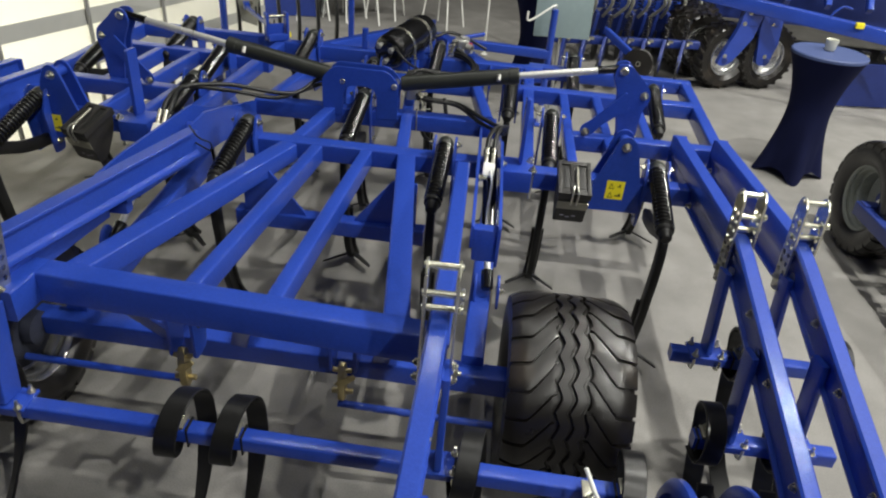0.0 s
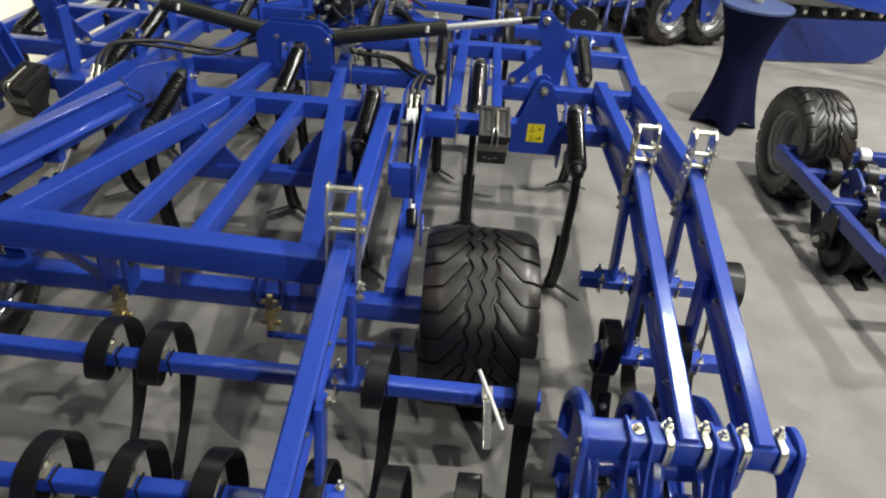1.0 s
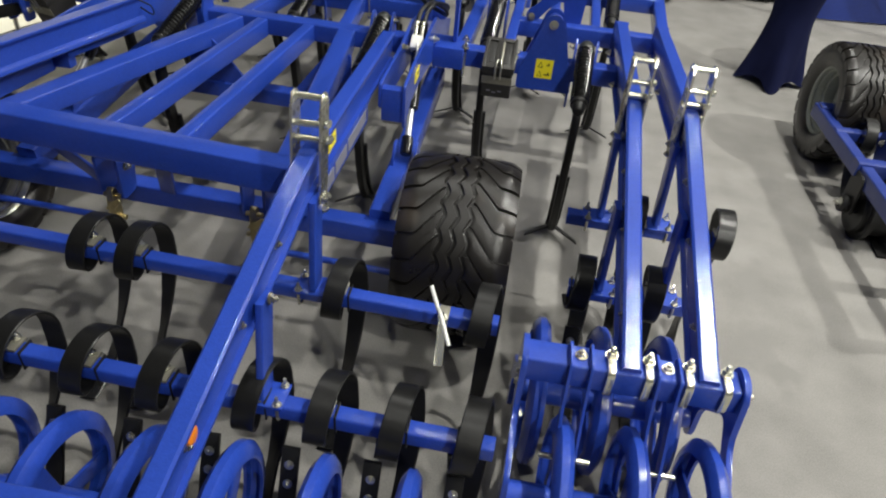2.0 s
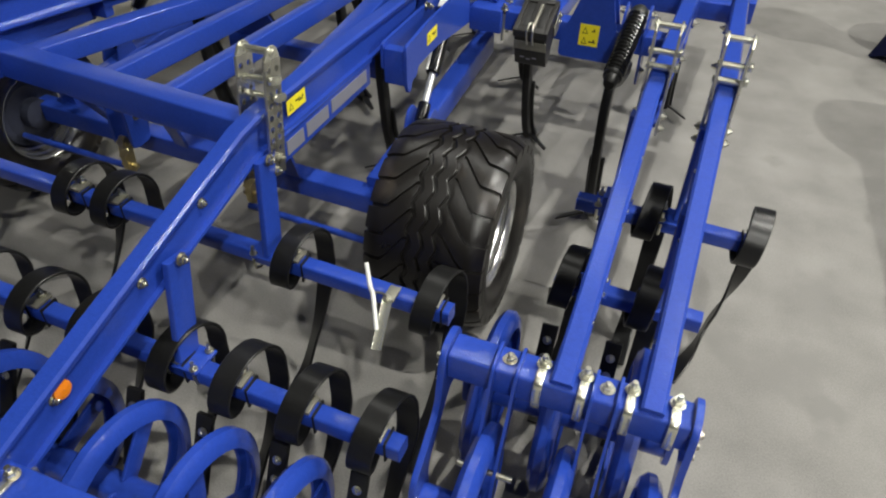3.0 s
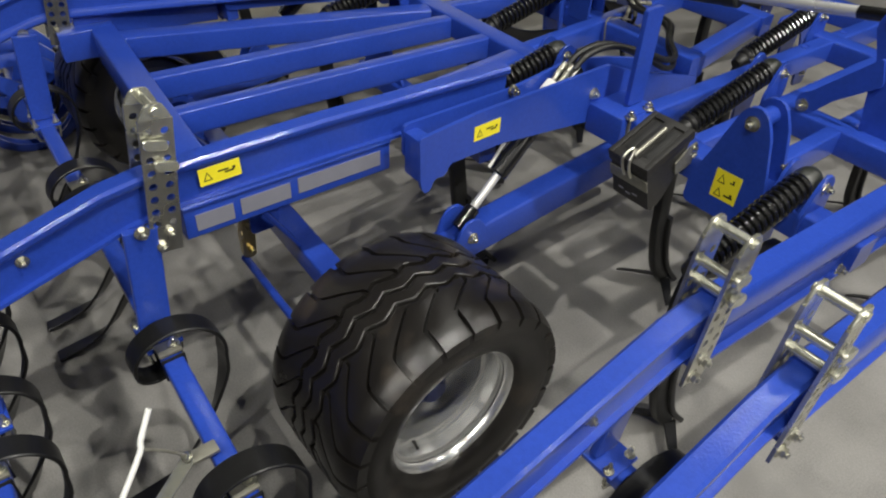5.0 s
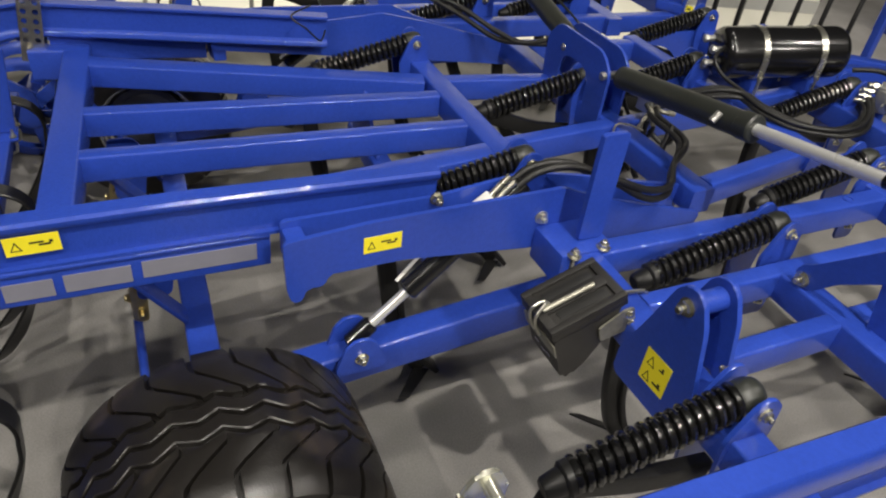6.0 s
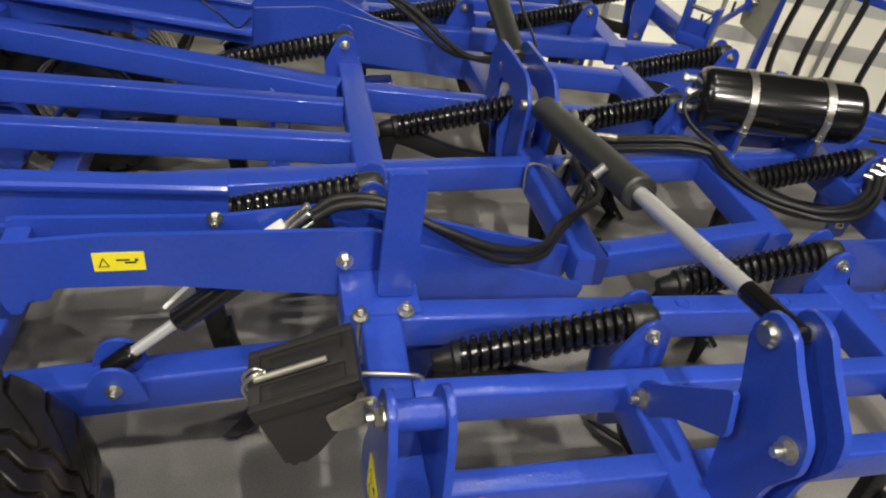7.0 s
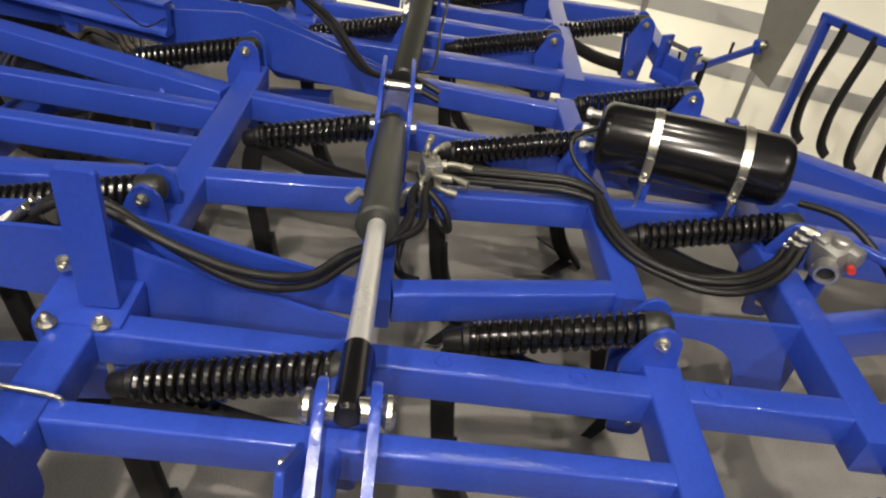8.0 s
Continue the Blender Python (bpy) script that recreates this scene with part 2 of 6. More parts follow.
def hexbolt(bm, p, axis, r=0.014, tall=0.012, stub=0.012):
    """A bolt's washer, six-sided head or nut, and the thread's end."""
    p, axis = Vector(p), Vector(axis).normalized()
    cyl(bm, p, p + axis * 0.003, r * 1.35, 16)
    cyl(bm, p + axis * 0.003, p + axis * (0.003 + tall), r, 6)
    cyl(bm, p + axis * (0.003 + tall), p + axis * (0.003 + tall + stub), r * 0.55, 10, None, 0.002)
    return bm


def hole_plate(bm, w, h, thick, holes, origin, U, W, n=12):
    """A plate with round holes through it: a grid of cells, each with its own hole. holes: (rows, columns, radius, lowest, pitch)."""
    rows, cols, rad, low, pitch = holes
    origin, U, W = Vector(origin), Vector(U).normalized(), Vector(W).normalized()
    N = U.cross(W)
    cw = w / cols

    def quad(a, b, c, d):
        for s in (-1, 1):
            bm.faces.new([bm.verts.new(origin + U * x + W * y + N * s * thick / 2) for x, y in (a, b, c, d)])

    def wall(pts, closed=True):
        m = len(pts)
        for i in range(m if closed else m - 1):
            (x0, y0), (x1, y1) = pts[i], pts[(i + 1) % m]
            bm.faces.new([bm.verts.new(origin + U * x + W * y + N * s * thick / 2) for x, y, s in ((x0, y0, -1), (x1, y1, -1), (x1, y1, 1), (x0, y0, 1))])
    high = low + rows * pitch
    quad((-w / 2, 0), (w / 2, 0), (w / 2, low), (-w / 2, low))
    quad((-w / 2, high), (w / 2, high), (w / 2, h), (-w / 2, h))
    for i in range(rows):
        for j in range(cols):
            x0, y0 = -w / 2 + j * cw, low + i * pitch
            cx, cy = x0 + cw / 2, y0 + pitch / 2
            ring, rim = [], []
            for k in range(n):
                a = 2 * math.pi * (k + 0.5) / n
                c, s_ = math.cos(a), math.sin(a)
                ring.append((cx + rad * c, cy + rad * s_))
                f = min((cw / 2) / max(abs(c), 1e-6), (pitch / 2) / max(abs(s_), 1e-6))
                rim.append((cx + f * c, cy + f * s_))
            for k in range(n):
                quad(ring[k], rim[k], rim[(k + 1) % n], ring[(k + 1) % n])
            corners = [(x0, y0), (x0 + cw, y0), (x0 + cw, y0 + pitch), (x0, y0 + pitch)]
            for q in corners:
                near = sorted(range(n), key=lambda k: (rim[k][0] - q[0]) ** 2 + (rim[k][1] - q[1]) ** 2)[:2]
                for s in (-1, 1):
                    bm.faces.new([bm.verts.new(origin + U * x + W * y + N * s * thick / 2) for x, y in (rim[near[0]], q, rim[near[1]])])
            wall(ring)
    wall([(-w / 2, 0), (w / 2, 0), (w / 2, h), (-w / 2, h)])
    return bm

# ---- hall ----
def slab(name, c, size, mat, label, category, kind="structure"):
    ob = part(name, block(bmesh.new(), c, size, None, 0.0), mat, None)
    return tagged(ob, label, category, "", kind)


slab("floor", (3, 6, -0.1), (44, 44, 0.2), CARPET, "grey fair carpet, trodden and slightly stained", "floor")
slab("wall_south", (3, -16.1, 4.5), (44, 0.2, 9), HALL, "dark lining of the hall behind the stand", "wall")
slab("wall_north", (3, 28.1, 4.5), (44, 0.2, 9), HALL, "dark lining at the hall's far end", "wall")
slab("wall_east", (25.1, 6, 4.5), (0.2, 44, 9), HALL, "dark lining of the hall's side", "wall")
slab("wall_west", (-19.1, 6, 4.5), (0.2, 44, 9), HALL, "dark lining of the hall's side", "wall")
slab("ceiling", (3, 6, 9.1), (44, 44, 0.2), HALL, "dark roof of the exhibition hall", "ceiling")

def along(u, v, z):
    """A place on the stand's side wall: u metres along it, v in front of it, z up."""
    d = Vector((0.335, 0.942, 0)).normalized()
    return Vector((-3.5, 4.67, 0)) + d * u + Vector((d.y, -d.x, 0)) * v + ZUP * z


WALL_TURN = Euler((0, 0, math.atan2(0.942, 0.335) - math.pi / 2)).to_matrix()
wall_side = tagged(part("wall_side", block(bmesh.new(), along(-1.02, -0.002, 1.3), (0.004, 8.95, 2.6), WALL_TURN, 0.0), WALL, None),
                   "white fabric side wall of the stand with grey bands", "wall", "", "structure")
for bz, bh in ((0.885, 0.13), (0.53, 0.11), (1.62, 0.14)):
    part("band", block(bmesh.new(), along(-1.02, 0.006, bz), (0.012, 8.95, bh), WALL_TURN, 0.0), WALL_BAND, wall_side, "grey printed band")
for i in range(-6, 4):
    part("post", cyl(bmesh.new(), along(0.19 + 0.85 * i, 0.03, 0.0), along(0.19 + 0.85 * i, 0.03, 2.6), 0.019, 10), STEEL, wall_side, "grey steel post")

# ---- the cultivator ----
TOP = 0.945
rig = thing("cultivator", -0.4, 3.9, 0.0, "large blue folding field cultivator with black spring tines", "cultivator")


def bar(name, p, q, w, h, mat=BLUE, r=0.009, label="", parent=None):
    """A frame bar whose top face lies at the height of its end points."""
    p, q = Vector(p), Vector(q)
    off = Vector((0, 0, h / 2))
    return part(name, beam(bmesh.new(), p - off, q - off, w, h, r), mat, parent or rig, label)


# middle frame
bar("rear_beam", (-1.43, 1.99, TOP), (0.135, 1.86, TOP), 0.105, 0.13)
bar("beam_end", (-1.385, 2.03, TOP + 0.001), (-1.40, 1.80, TOP + 0.001), 0.10, 0.13)
bar("frame_bar", (0.028, 1.875, TOP - 0.002), (-0.125, 3.37, TOP - 0.002), 0.10, 0.10)
bar("frame_bar", (-1.245, 1.975, TOP - 0.002), (-0.775, 3.36, TOP - 0.002), 0.10, 0.10)
bar("frame_bar", (-0.772, 1.94, TOP - 0.003), (-0.62, 3.36, TOP - 0.003), 0.065, 0.10)
bar("frame_bar", (-0.446, 1.92, TOP - 0.003), (-0.345, 3.36, TOP - 0.003), 0.065, 0.10)
bar("cross_beam", (-1.02, 3.42, TOP), (0.34, 3.39, TOP), 0.10, 0.10)
bar("frame_bar", (-0.16, 3.44, TOP - 0.002), (-0.25, 4.70, TOP - 0.002), 0.07, 0.10)
bar("frame_bar", (-0.76, 3.45, TOP - 0.002), (-0.56, 4.70, TOP - 0.002), 0.07, 0.10)
bar("cross_beam", (-1.16, 4.01, TOP - 0.004), (0.36, 4.0, TOP - 0.004), 0.10, 0.10)
bar("frame_bar", (0.305, 4.05, TOP - 0.003), (0.205, 4.70, TOP - 0.003), 0.07, 0.10)
bar("frame_bar", (-1.10, 4.05, TOP - 0.003), (-1.0, 4.70, TOP - 0.003), 0.07, 0.10)
bar("cross_beam", (-1.07, 4.73, TOP), (0.26, 4.72, TOP), 0.09, 0.10)
bar("frame_bar", (-0.25, 4.76, TOP - 0.002), (-0.30, 5.28, TOP - 0.002), 0.07, 0.10)
bar("frame_bar", (-0.56, 4.76, TOP - 0.002), (-0.50, 5.28, TOP - 0.002), 0.07, 0.10)
bar("cross_beam", (-1.50, 5.31, TOP), (0.70, 5.235, TOP), 0.10, 0.11)
bar("drawbar", (-0.24, 5.38, TOP - 0.01), (-0.36, 7.4, 0.72), 0.10, 0.14)
bar("drawbar", (-0.60, 5.38, TOP - 0.01), (-0.46, 7.4, 0.72), 0.10, 0.14)


bar("pivot_tube", (-1.0, 3.13, 0.645), (0.02, 3.09, 0.645), 0.09, 0.09)
for gx, gd in ((-0.36, 1), (-0.62, -1)):
    part("pivot_gusset", plate(bmesh.new(), rounded_poly([(0.0, -0.03), (0.0, 0.05), (gd * 0.20, 0.30), (gd * 0.33, 0.30), (gd * 0.33, -0.03)], 0.012), (gx, 3.10, 0.60), (1, 0, 0), ZUP, 0.016), BLUE, rig)


def mx(x, y):
    """A place mirrored in the machine's middle line."""
    a, d = Vector((-0.445, 3.9)), Vector((0.045, 1.0)).normalized()
    v = Vector((x, y)) - a
    m = a + 2 * d * v.dot(d) - v
    return m.x, m.y


def side_of(side, dx=0.0, dy=0.0):
    """Places of one half of the machine; dx, dy: how far the folded far half stands off from the mirrored place."""
    def place(x, y, z):
        if side > 0:
            return Vector((x, y, z))
        X, Y = mx(x, y)
        return Vector((X + dx, Y + dy, z))
    return place


FAR_HINGE, FAR_FOLD, FAR_LIFT = (-0.175, 0.08), (-0.07, 0.01), (-0.12, 0.0)


def wing(side):
    P = side_of(side)
    b = lambda n, p, q, w, h, **k: bar(n, P(*p), P(*q), w, h, **k)
    H = side_of(side, *FAR_HINGE)
    bar("wing_beam", H(0.42, 3.345, TOP), H(1.46, 3.30, TOP), 0.10, 0.10)
    b("wing_bar", (0.535, 3.39, TOP - 0.002), (0.60, 5.30, TOP - 0.002), 0.075, 0.10)
    b("wing_bar", (0.79, 3.38, TOP - 0.003), (0.825, 4.68, TOP - 0.003), 0.06, 0.10)
    b("wing_bar", (1.035, 3.36, TOP - 0.003), (1.055, 4.68, TOP - 0.003), 0.06, 0.10)
    b("wing_beam", (0.83, 3.93, TOP - 0.001), (1.70, 3.90, TOP - 0.001), 0.09, 0.10)
    b("wing_beam", (0.50, 4.735, TOP), (1.78, 4.70, TOP), 0.10, 0.10)
    b("wing_bar", (1.715, 3.93, TOP - 0.002), (1.80, 5.22, TOP - 0.002), 0.075, 0.11)
    b("wing_bar", (1.30, 3.93, TOP - 0.004), (1.33, 4.70, TOP - 0.004), 0.06, 0.10)
    b("wing_beam", (0.60, 5.32, TOP), (1.84, 5.24, TOP), 0.09, 0.10)


wing(1)
wing(-1)
for hx, hy in ((0.560, 4.185), (0.573, 4.512), (0.586, 4.842)):
    part("drain_hole", lathe(bmesh.new(), [(0.0, 0.022), (0.0025, 0.021), (0.0025, 0.017), (-0.006, 0.015), (-0.008, 0.001)], (hx, hy, TOP - 0.001), ZUP, 20), BLUE, rig)

# upright plates of the middle frame
def yz_plate(name, pts, x, thick, r=0.012, side=1, label="", off=(0.0, 0.0)):
    P = side_of(side, *off)
    o = P(x, 0, 0)
    d = P(x, 1, 0) - o
    return part(name, plate(bmesh.new(), rounded_poly(pts, r), o, d, ZUP, thick), BLUE, rig, label)


def xz_plate(name, pts, y, thick, r=0.012, side=1, off=(0.0, 0.0)):
    P = side_of(side, *off)
    x0 = sum(p[0] for p in pts) / len(pts)
    o = P(x0, y, 0)
    d = P(x0 + 1, y, 0) - o
    return part(name, plate(bmesh.new(), rounded_poly([(a - x0, b) for a, b in pts], r), o, d, ZUP, thick), BLUE, rig)


def bolt(p, axis, parent, r=0.014, tall=0.012, stub=0.012, name="bolt"):
    return part(name, hexbolt(bmesh.new(), p, axis, r, tall, stub), ZINC, parent)


for s in (1, -1):
    P = side_of(s)
    out = P(1, 3, 0) - P(0, 3, 0)
    sp = yz_plate("side_plate", [(2.44, 1.06), (2.445, 0.895), (2.455, 0.855), (2.474, 0.838), (2.493, 0.858), (2.50, 0.888), (2.555, 0.885), (2.565, 0.925), (2.8, 0.925), (3.29, 0.865), (3.37, 0.77), (3.95, 0.78), (3.975, 0.87), (3.69, 0.955), (3.47, 1.025), (3.33, 1.085), (2.7, 1.08)], 0.385, 0.014, 0.015, s)
    bolt(P(0.392, 3.262, 0.988), out, sp, 0.017, 0.013, 0.012)
    si = yz_plate("side_plate", [(2.46, 1.05), (2.46, 0.93), (3.3, 0.86), (3.96, 0.80), (3.985, 0.915), (3.68, 0.985), (3.47, 1.04), (3.25, 1.085), (2.95, 1.05)], 0.27, 0.014, 0.015, s)
    bolt(P(0.277, 2.94, 1.045), out, si, 0.016, 0.02, 0.014)
    part("spacer", block(bmesh.new(), P(0.33, 2.49, 0.95), (0.11, 0.06, 0.16), None, 0.012), BLUE, sp)
    part("spacer", cyl(bmesh.new(), P(0.27, 3.262, 0.988), P(0.385, 3.262, 0.988), 0.028, 16), BLUE, sp)
    P = side_of(s, -0.25, 0.05)
    st = yz_plate("stop_plate", [(3.335, 0.96), (3.335, 1.325), (3.425, 1.325), (3.425, 0.96)], 0.495, 0.02, 0.01, s, off=(-0.25, 0.05))
    pb = part("pivot_block", block(bmesh.new(), P(0.475, 3.345, 0.895), (0.17, 0.20, 0.12), None, 0.012), BLUE, rig)
    for q in ((0.563, 3.285), (0.553, 3.40)):
        bolt(P(*q, 0.952), ZUP, pb, 0.017, 0.014, 0.012)
        part("stud", cyl(bmesh.new(), P(*q, 0.79), P(*q, 0.955), 0.008, 8), ZINC, pb)

TOWER = [(-0.725, 0.90), (-0.725, 1.13), (-0.655, 1.205), (-0.325, 1.20), (-0.255, 1.13), (-0.255, 0.90), (-0.385, 0.90), (-0.39, 1.06), (-0.425, 1.095), (-0.56, 1.095), (-0.595, 1.06), (-0.60, 0.90)]
for ty in (3.955, 4.055):
    xz_plate("tower_plate", TOWER, ty, 0.014, [0, 0.02, 0.03, 0.03, 0.02, 0, 0, 0.03, 0.03, 0.03, 0.03, 0])


def ram(side):
    """A fold cylinder from the tower to the wing's bracket."""
    P = side_of(side)
    a, b = P(-0.27, 4.005, 1.115), side_of(side, *FAR_FOLD)(1.062, 3.99, 1.344)
    d = (b - a).normalized()
    body = part("hydraulic_cylinder", cyl(bmesh.new(), a + d * 0.03, a + d * 0.70, 0.046, 28, None, 0.006), CYL_BLACK, rig, "black hydraulic fold cylinder with a chromed rod")
    part("gland", cyl(bmesh.new(), a + d * 0.68, a + d * 0.745, 0.049, 28, None, 0.006), CYL_BLACK, body)
    part("rod", cyl(bmesh.new(), a + d * 0.74, b - d * 0.10, 0.021, 20), CHROME, body, "chromed piston rod")
    part("rod_eye", cyl(bmesh.new(), b - d * 0.15, b + d * 0.02, 0.0235, 20, None, 0.006), BLACK, body)
    s = Vector((0, 1, 0))
    part("pin", cyl(bmesh.new(), b - s * 0.062, b + s * 0.062, 0.019, 18, None, 0.004), ZINC, body)
    for q in (-1, 1):
        part("pin_head", cyl(bmesh.new(), b + s * q * 0.047, b + s * q * 0.068, 0.026, 20, None, 0.007), ZINC, body)
    part("pin", cyl(bmesh.new(), a - s * 0.075 - d * 0.01, a + s * 0.075 - d * 0.01, 0.018, 18, None, 0.004), ZINC, body)
    if side < 0:
        e = s * 0.10 + ZUP * 0.01
        part("pipe", tube(bmesh.new(), (a + d * 0.10 + s * 0.05, a + d * 0.12 + e, a + d * 0.40 + e, a + d * 0.66 + e, a + d * 0.70 + s * 0.04), 0.006, 8, 4), CYL_BLACK, body, "thin dark hydraulic pipe")
    part("port", cyl(bmesh.new(), a + d * 0.62 + ZUP * 0.03 - s * 0.05, a + d * 0.62 - s * 0.075, 0.013, 10), CAST, body)


ram(1)
ram(-1)
for s in (1, -1):
    for ty in (3.952, 4.028):
        xz_plate("fold_bracket", [(1.01, 1.31), (1.03, 1.38), (1.095, 1.385), (1.14, 1.335), (1.235, 1.25), (1.25, 1.19), (1.215, 1.10), (1.20, 0.86), (1.10, 0.80), (1.10, 0.95), (1.072, 1.10), (1.058, 1.20)], ty, 0.016, 0.02, s, FAR_FOLD)
    for ty in (3.90,):
        xz_plate("fold_link", [(0.862, 0.972), (0.872, 1.012), (0.908, 1.036), (1.095, 1.235), (1.13, 1.14), (0.995, 1.03), (0.935, 0.955), (0.885, 0.945)], ty, 0.014, 0.012, s, FAR_FOLD)
    for ty in (3.27, 3.375):
        xz_plate("hinge_plate", [(0.865, 0.775), (0.865, 0.87), (0.915, 1.0), (0.975, 1.175), (1.01, 1.205), (1.055, 1.195), (1.09, 1.12), (1.17, 0.775)], ty, 0.016, 0.02, s, FAR_HINGE)
    P = side_of(s, *FAR_HINGE)
    part("hinge_tube", cyl(bmesh.new(), P(1.02, 3.275, 1.146), P(1.02, 3.375, 1.146), 0.03, 20), BLUE, rig)
    for q in ((1.02, 3.261, 1.146), (0.895, 3.892, 0.972), (1.21, 3.943, 1.207), (1.07, 3.366, 0.92)):
        P = side_of(s, *(FAR_HINGE if q[1] < 3.5 else FAR_FOLD))
        bolt(P(*q), P(q[0], q[1] - 1, q[2]) - P(*q), rig, 0.019, 0.014, 0.016)

# ---- tines ----
def helix(bm, p, q, R, r, turns, n=14, m=6):
    p, q = Vector(p), Vector(q)
    d, s, u = frame_of(q - p)
    L = (q - p).length
    pts, sides = [], []
    for i in range(int(turns * n) + 1):
        a = 2 * math.pi * i / n
        e = s * math.cos(a) + u * math.sin(a)
        pts.append(p + d * (L * i / (turns * n)) + e * R)
        sides.append(e)
    return sweep(bm, pts, circle(r, m), sides=sides)


def build_tine():
    """One spring tine; its origin is the spring's front pin, the shank trails behind and below."""
    shank_bm = bmesh.new()
    path = smooth([(0, -0.02, -0.27), (0, -0.22, -0.235), (0, -0.40, -0.17), (0, -0.475, -0.16), (0, -0.50, -0.28), (0, -0.475, -0.50), (0, -0.445, -0.68), (0, -0.385, -0.86), (0, -0.31, -0.965)], 5)
    sweep(shank_bm, path, rounded(0.042, 0.068, 0.010, 2), sides=Vector((1, 0, 0)))
    base = rig.location
    for v in shank_bm.verts:
        v.co += base
    tine = part("tine", shank_bm, BLACK_MATT, rig, "black sprung cultivator tine")

    def sub(name, bm, mat, label=""):
        for v in bm.verts:
            v.co += base
        return part(name, bm, mat, tine, label)
    a, b = Vector((0, -0.005, -0.006)), Vector((0, -0.455, -0.122))
    d = (b - a).normalized()
    sub("spring", helix(bmesh.new(), a + d * 0.03, b - d * 0.005, 0.0375, 0.0106, 16.5, 16, 8), SPRING, "black coil spring")
    bm = bmesh.new()
    lathe(bm, [(-0.044, 0.002), (-0.042, 0.020), (-0.034, 0.033), (-0.018, 0.041), (0.0, 0.0435), (0.026, 0.0435), (0.032, 0.040), (0.032, 0.019)], a, d, 22)
    sub("spring_cap", bm, CYL_BLACK)
    bm = bmesh.new()
    cyl(bm, b - d * 0.02, b + d * 0.02, 0.043, 20, None, 0.006)
    cyl(bm, b + d * 0.015, b + d * 0.07, 0.034, 20, 0.028, 0.006)
    cyl(bm, a + d * 0.05, b, 0.025, 14)
    sub("spring_guide", bm, BLACK_MATT)
    for sx in (-0.056, 0.056):
        bm = plate(bmesh.new(), rounded_poly([(0.055, -0.085), (0.045, 0.01), (0.015, 0.042), (-0.02, 0.04), (-0.045, 0.005), (-0.085, -0.085), (-0.05, -0.34), (0.035, -0.34)], 0.014), (sx, 0, 0), (0, 1, 0), ZUP, 0.012)
        sub("bracket_plate", bm, BLUE, "blue tine bracket")
    for sx in (-1, 1):
        sub("bolt", hexbolt(bmesh.new(), (sx * 0.062, -0.005, 0.0), (sx, 0, 0), 0.015, 0.012, 0.012), ZINC)
        sub("bolt", hexbolt(bmesh.new(), (sx * 0.062, -0.01, -0.275), (sx, 0, 0), 0.013, 0.01, 0.008), ZINC)
    # the worn shin in front of the shank, and the winged share
    bm = bmesh.new()
    sweep(bm, smooth([(0, -0.435, -0.56), (0, -0.41, -0.70), (0, -0.345, -0.87), (0, -0.245, -1.0)], 4), rounded(0.074, 0.022, 0.005, 2), sides=Vector((1, 0, 0)))
    sub("shin", bm, BLACK_MATT)
    for sx in (-1, 1):
        W = Vector((sx * 0.16, -0.13, -0.012)).normalized()
        U = Vector((0, 0.9, -0.32)).normalized()
        bm = plate(bmesh.new(), [(-0.03, 0.0), (0.05, 0.01), (0.012, 0.17), (-0.035, 0.175)], (sx * 0.015, -0.32, -0.965), U, W, 0.009, 0.002)
        sub("share_wing", bm, BLACK_MATT, "black share wing")
    for z in (-0.885, -0.925):
        sub("plough_bolt", hexbolt(bmesh.new(), (0, -0.33 + (z + 0.925) * -0.6, z), (0, 0.85, 0.45), 0.011, 0.006, 0.0), ZINC)
    return tine


TINES = [(1.215, 3.325), (0.085, 3.37), (-1.01, 3.40), (0.69, 3.975), (-0.475, 4.005), (0.455, 4.715), (-0.53, 4.70), (-0.105, 5.31), (-1.105, 5.28),
         (1.44, 4.70), (-1.62, 4.74), (-2.24, 3.50), (-1.56, 4.04), (0.93, 5.30), (-2.08, 5.32), (-2.45, 4.78)]
first = build_tine()
for k, (tx, ty) in enumerate(TINES):
    m = pose(tx - rig.location.x, ty - rig.location.y, 1.025, 0, 0, -2.5)
    if k == 0:
        first.matrix_basis = m
    else:
        copy_thing(first, m)

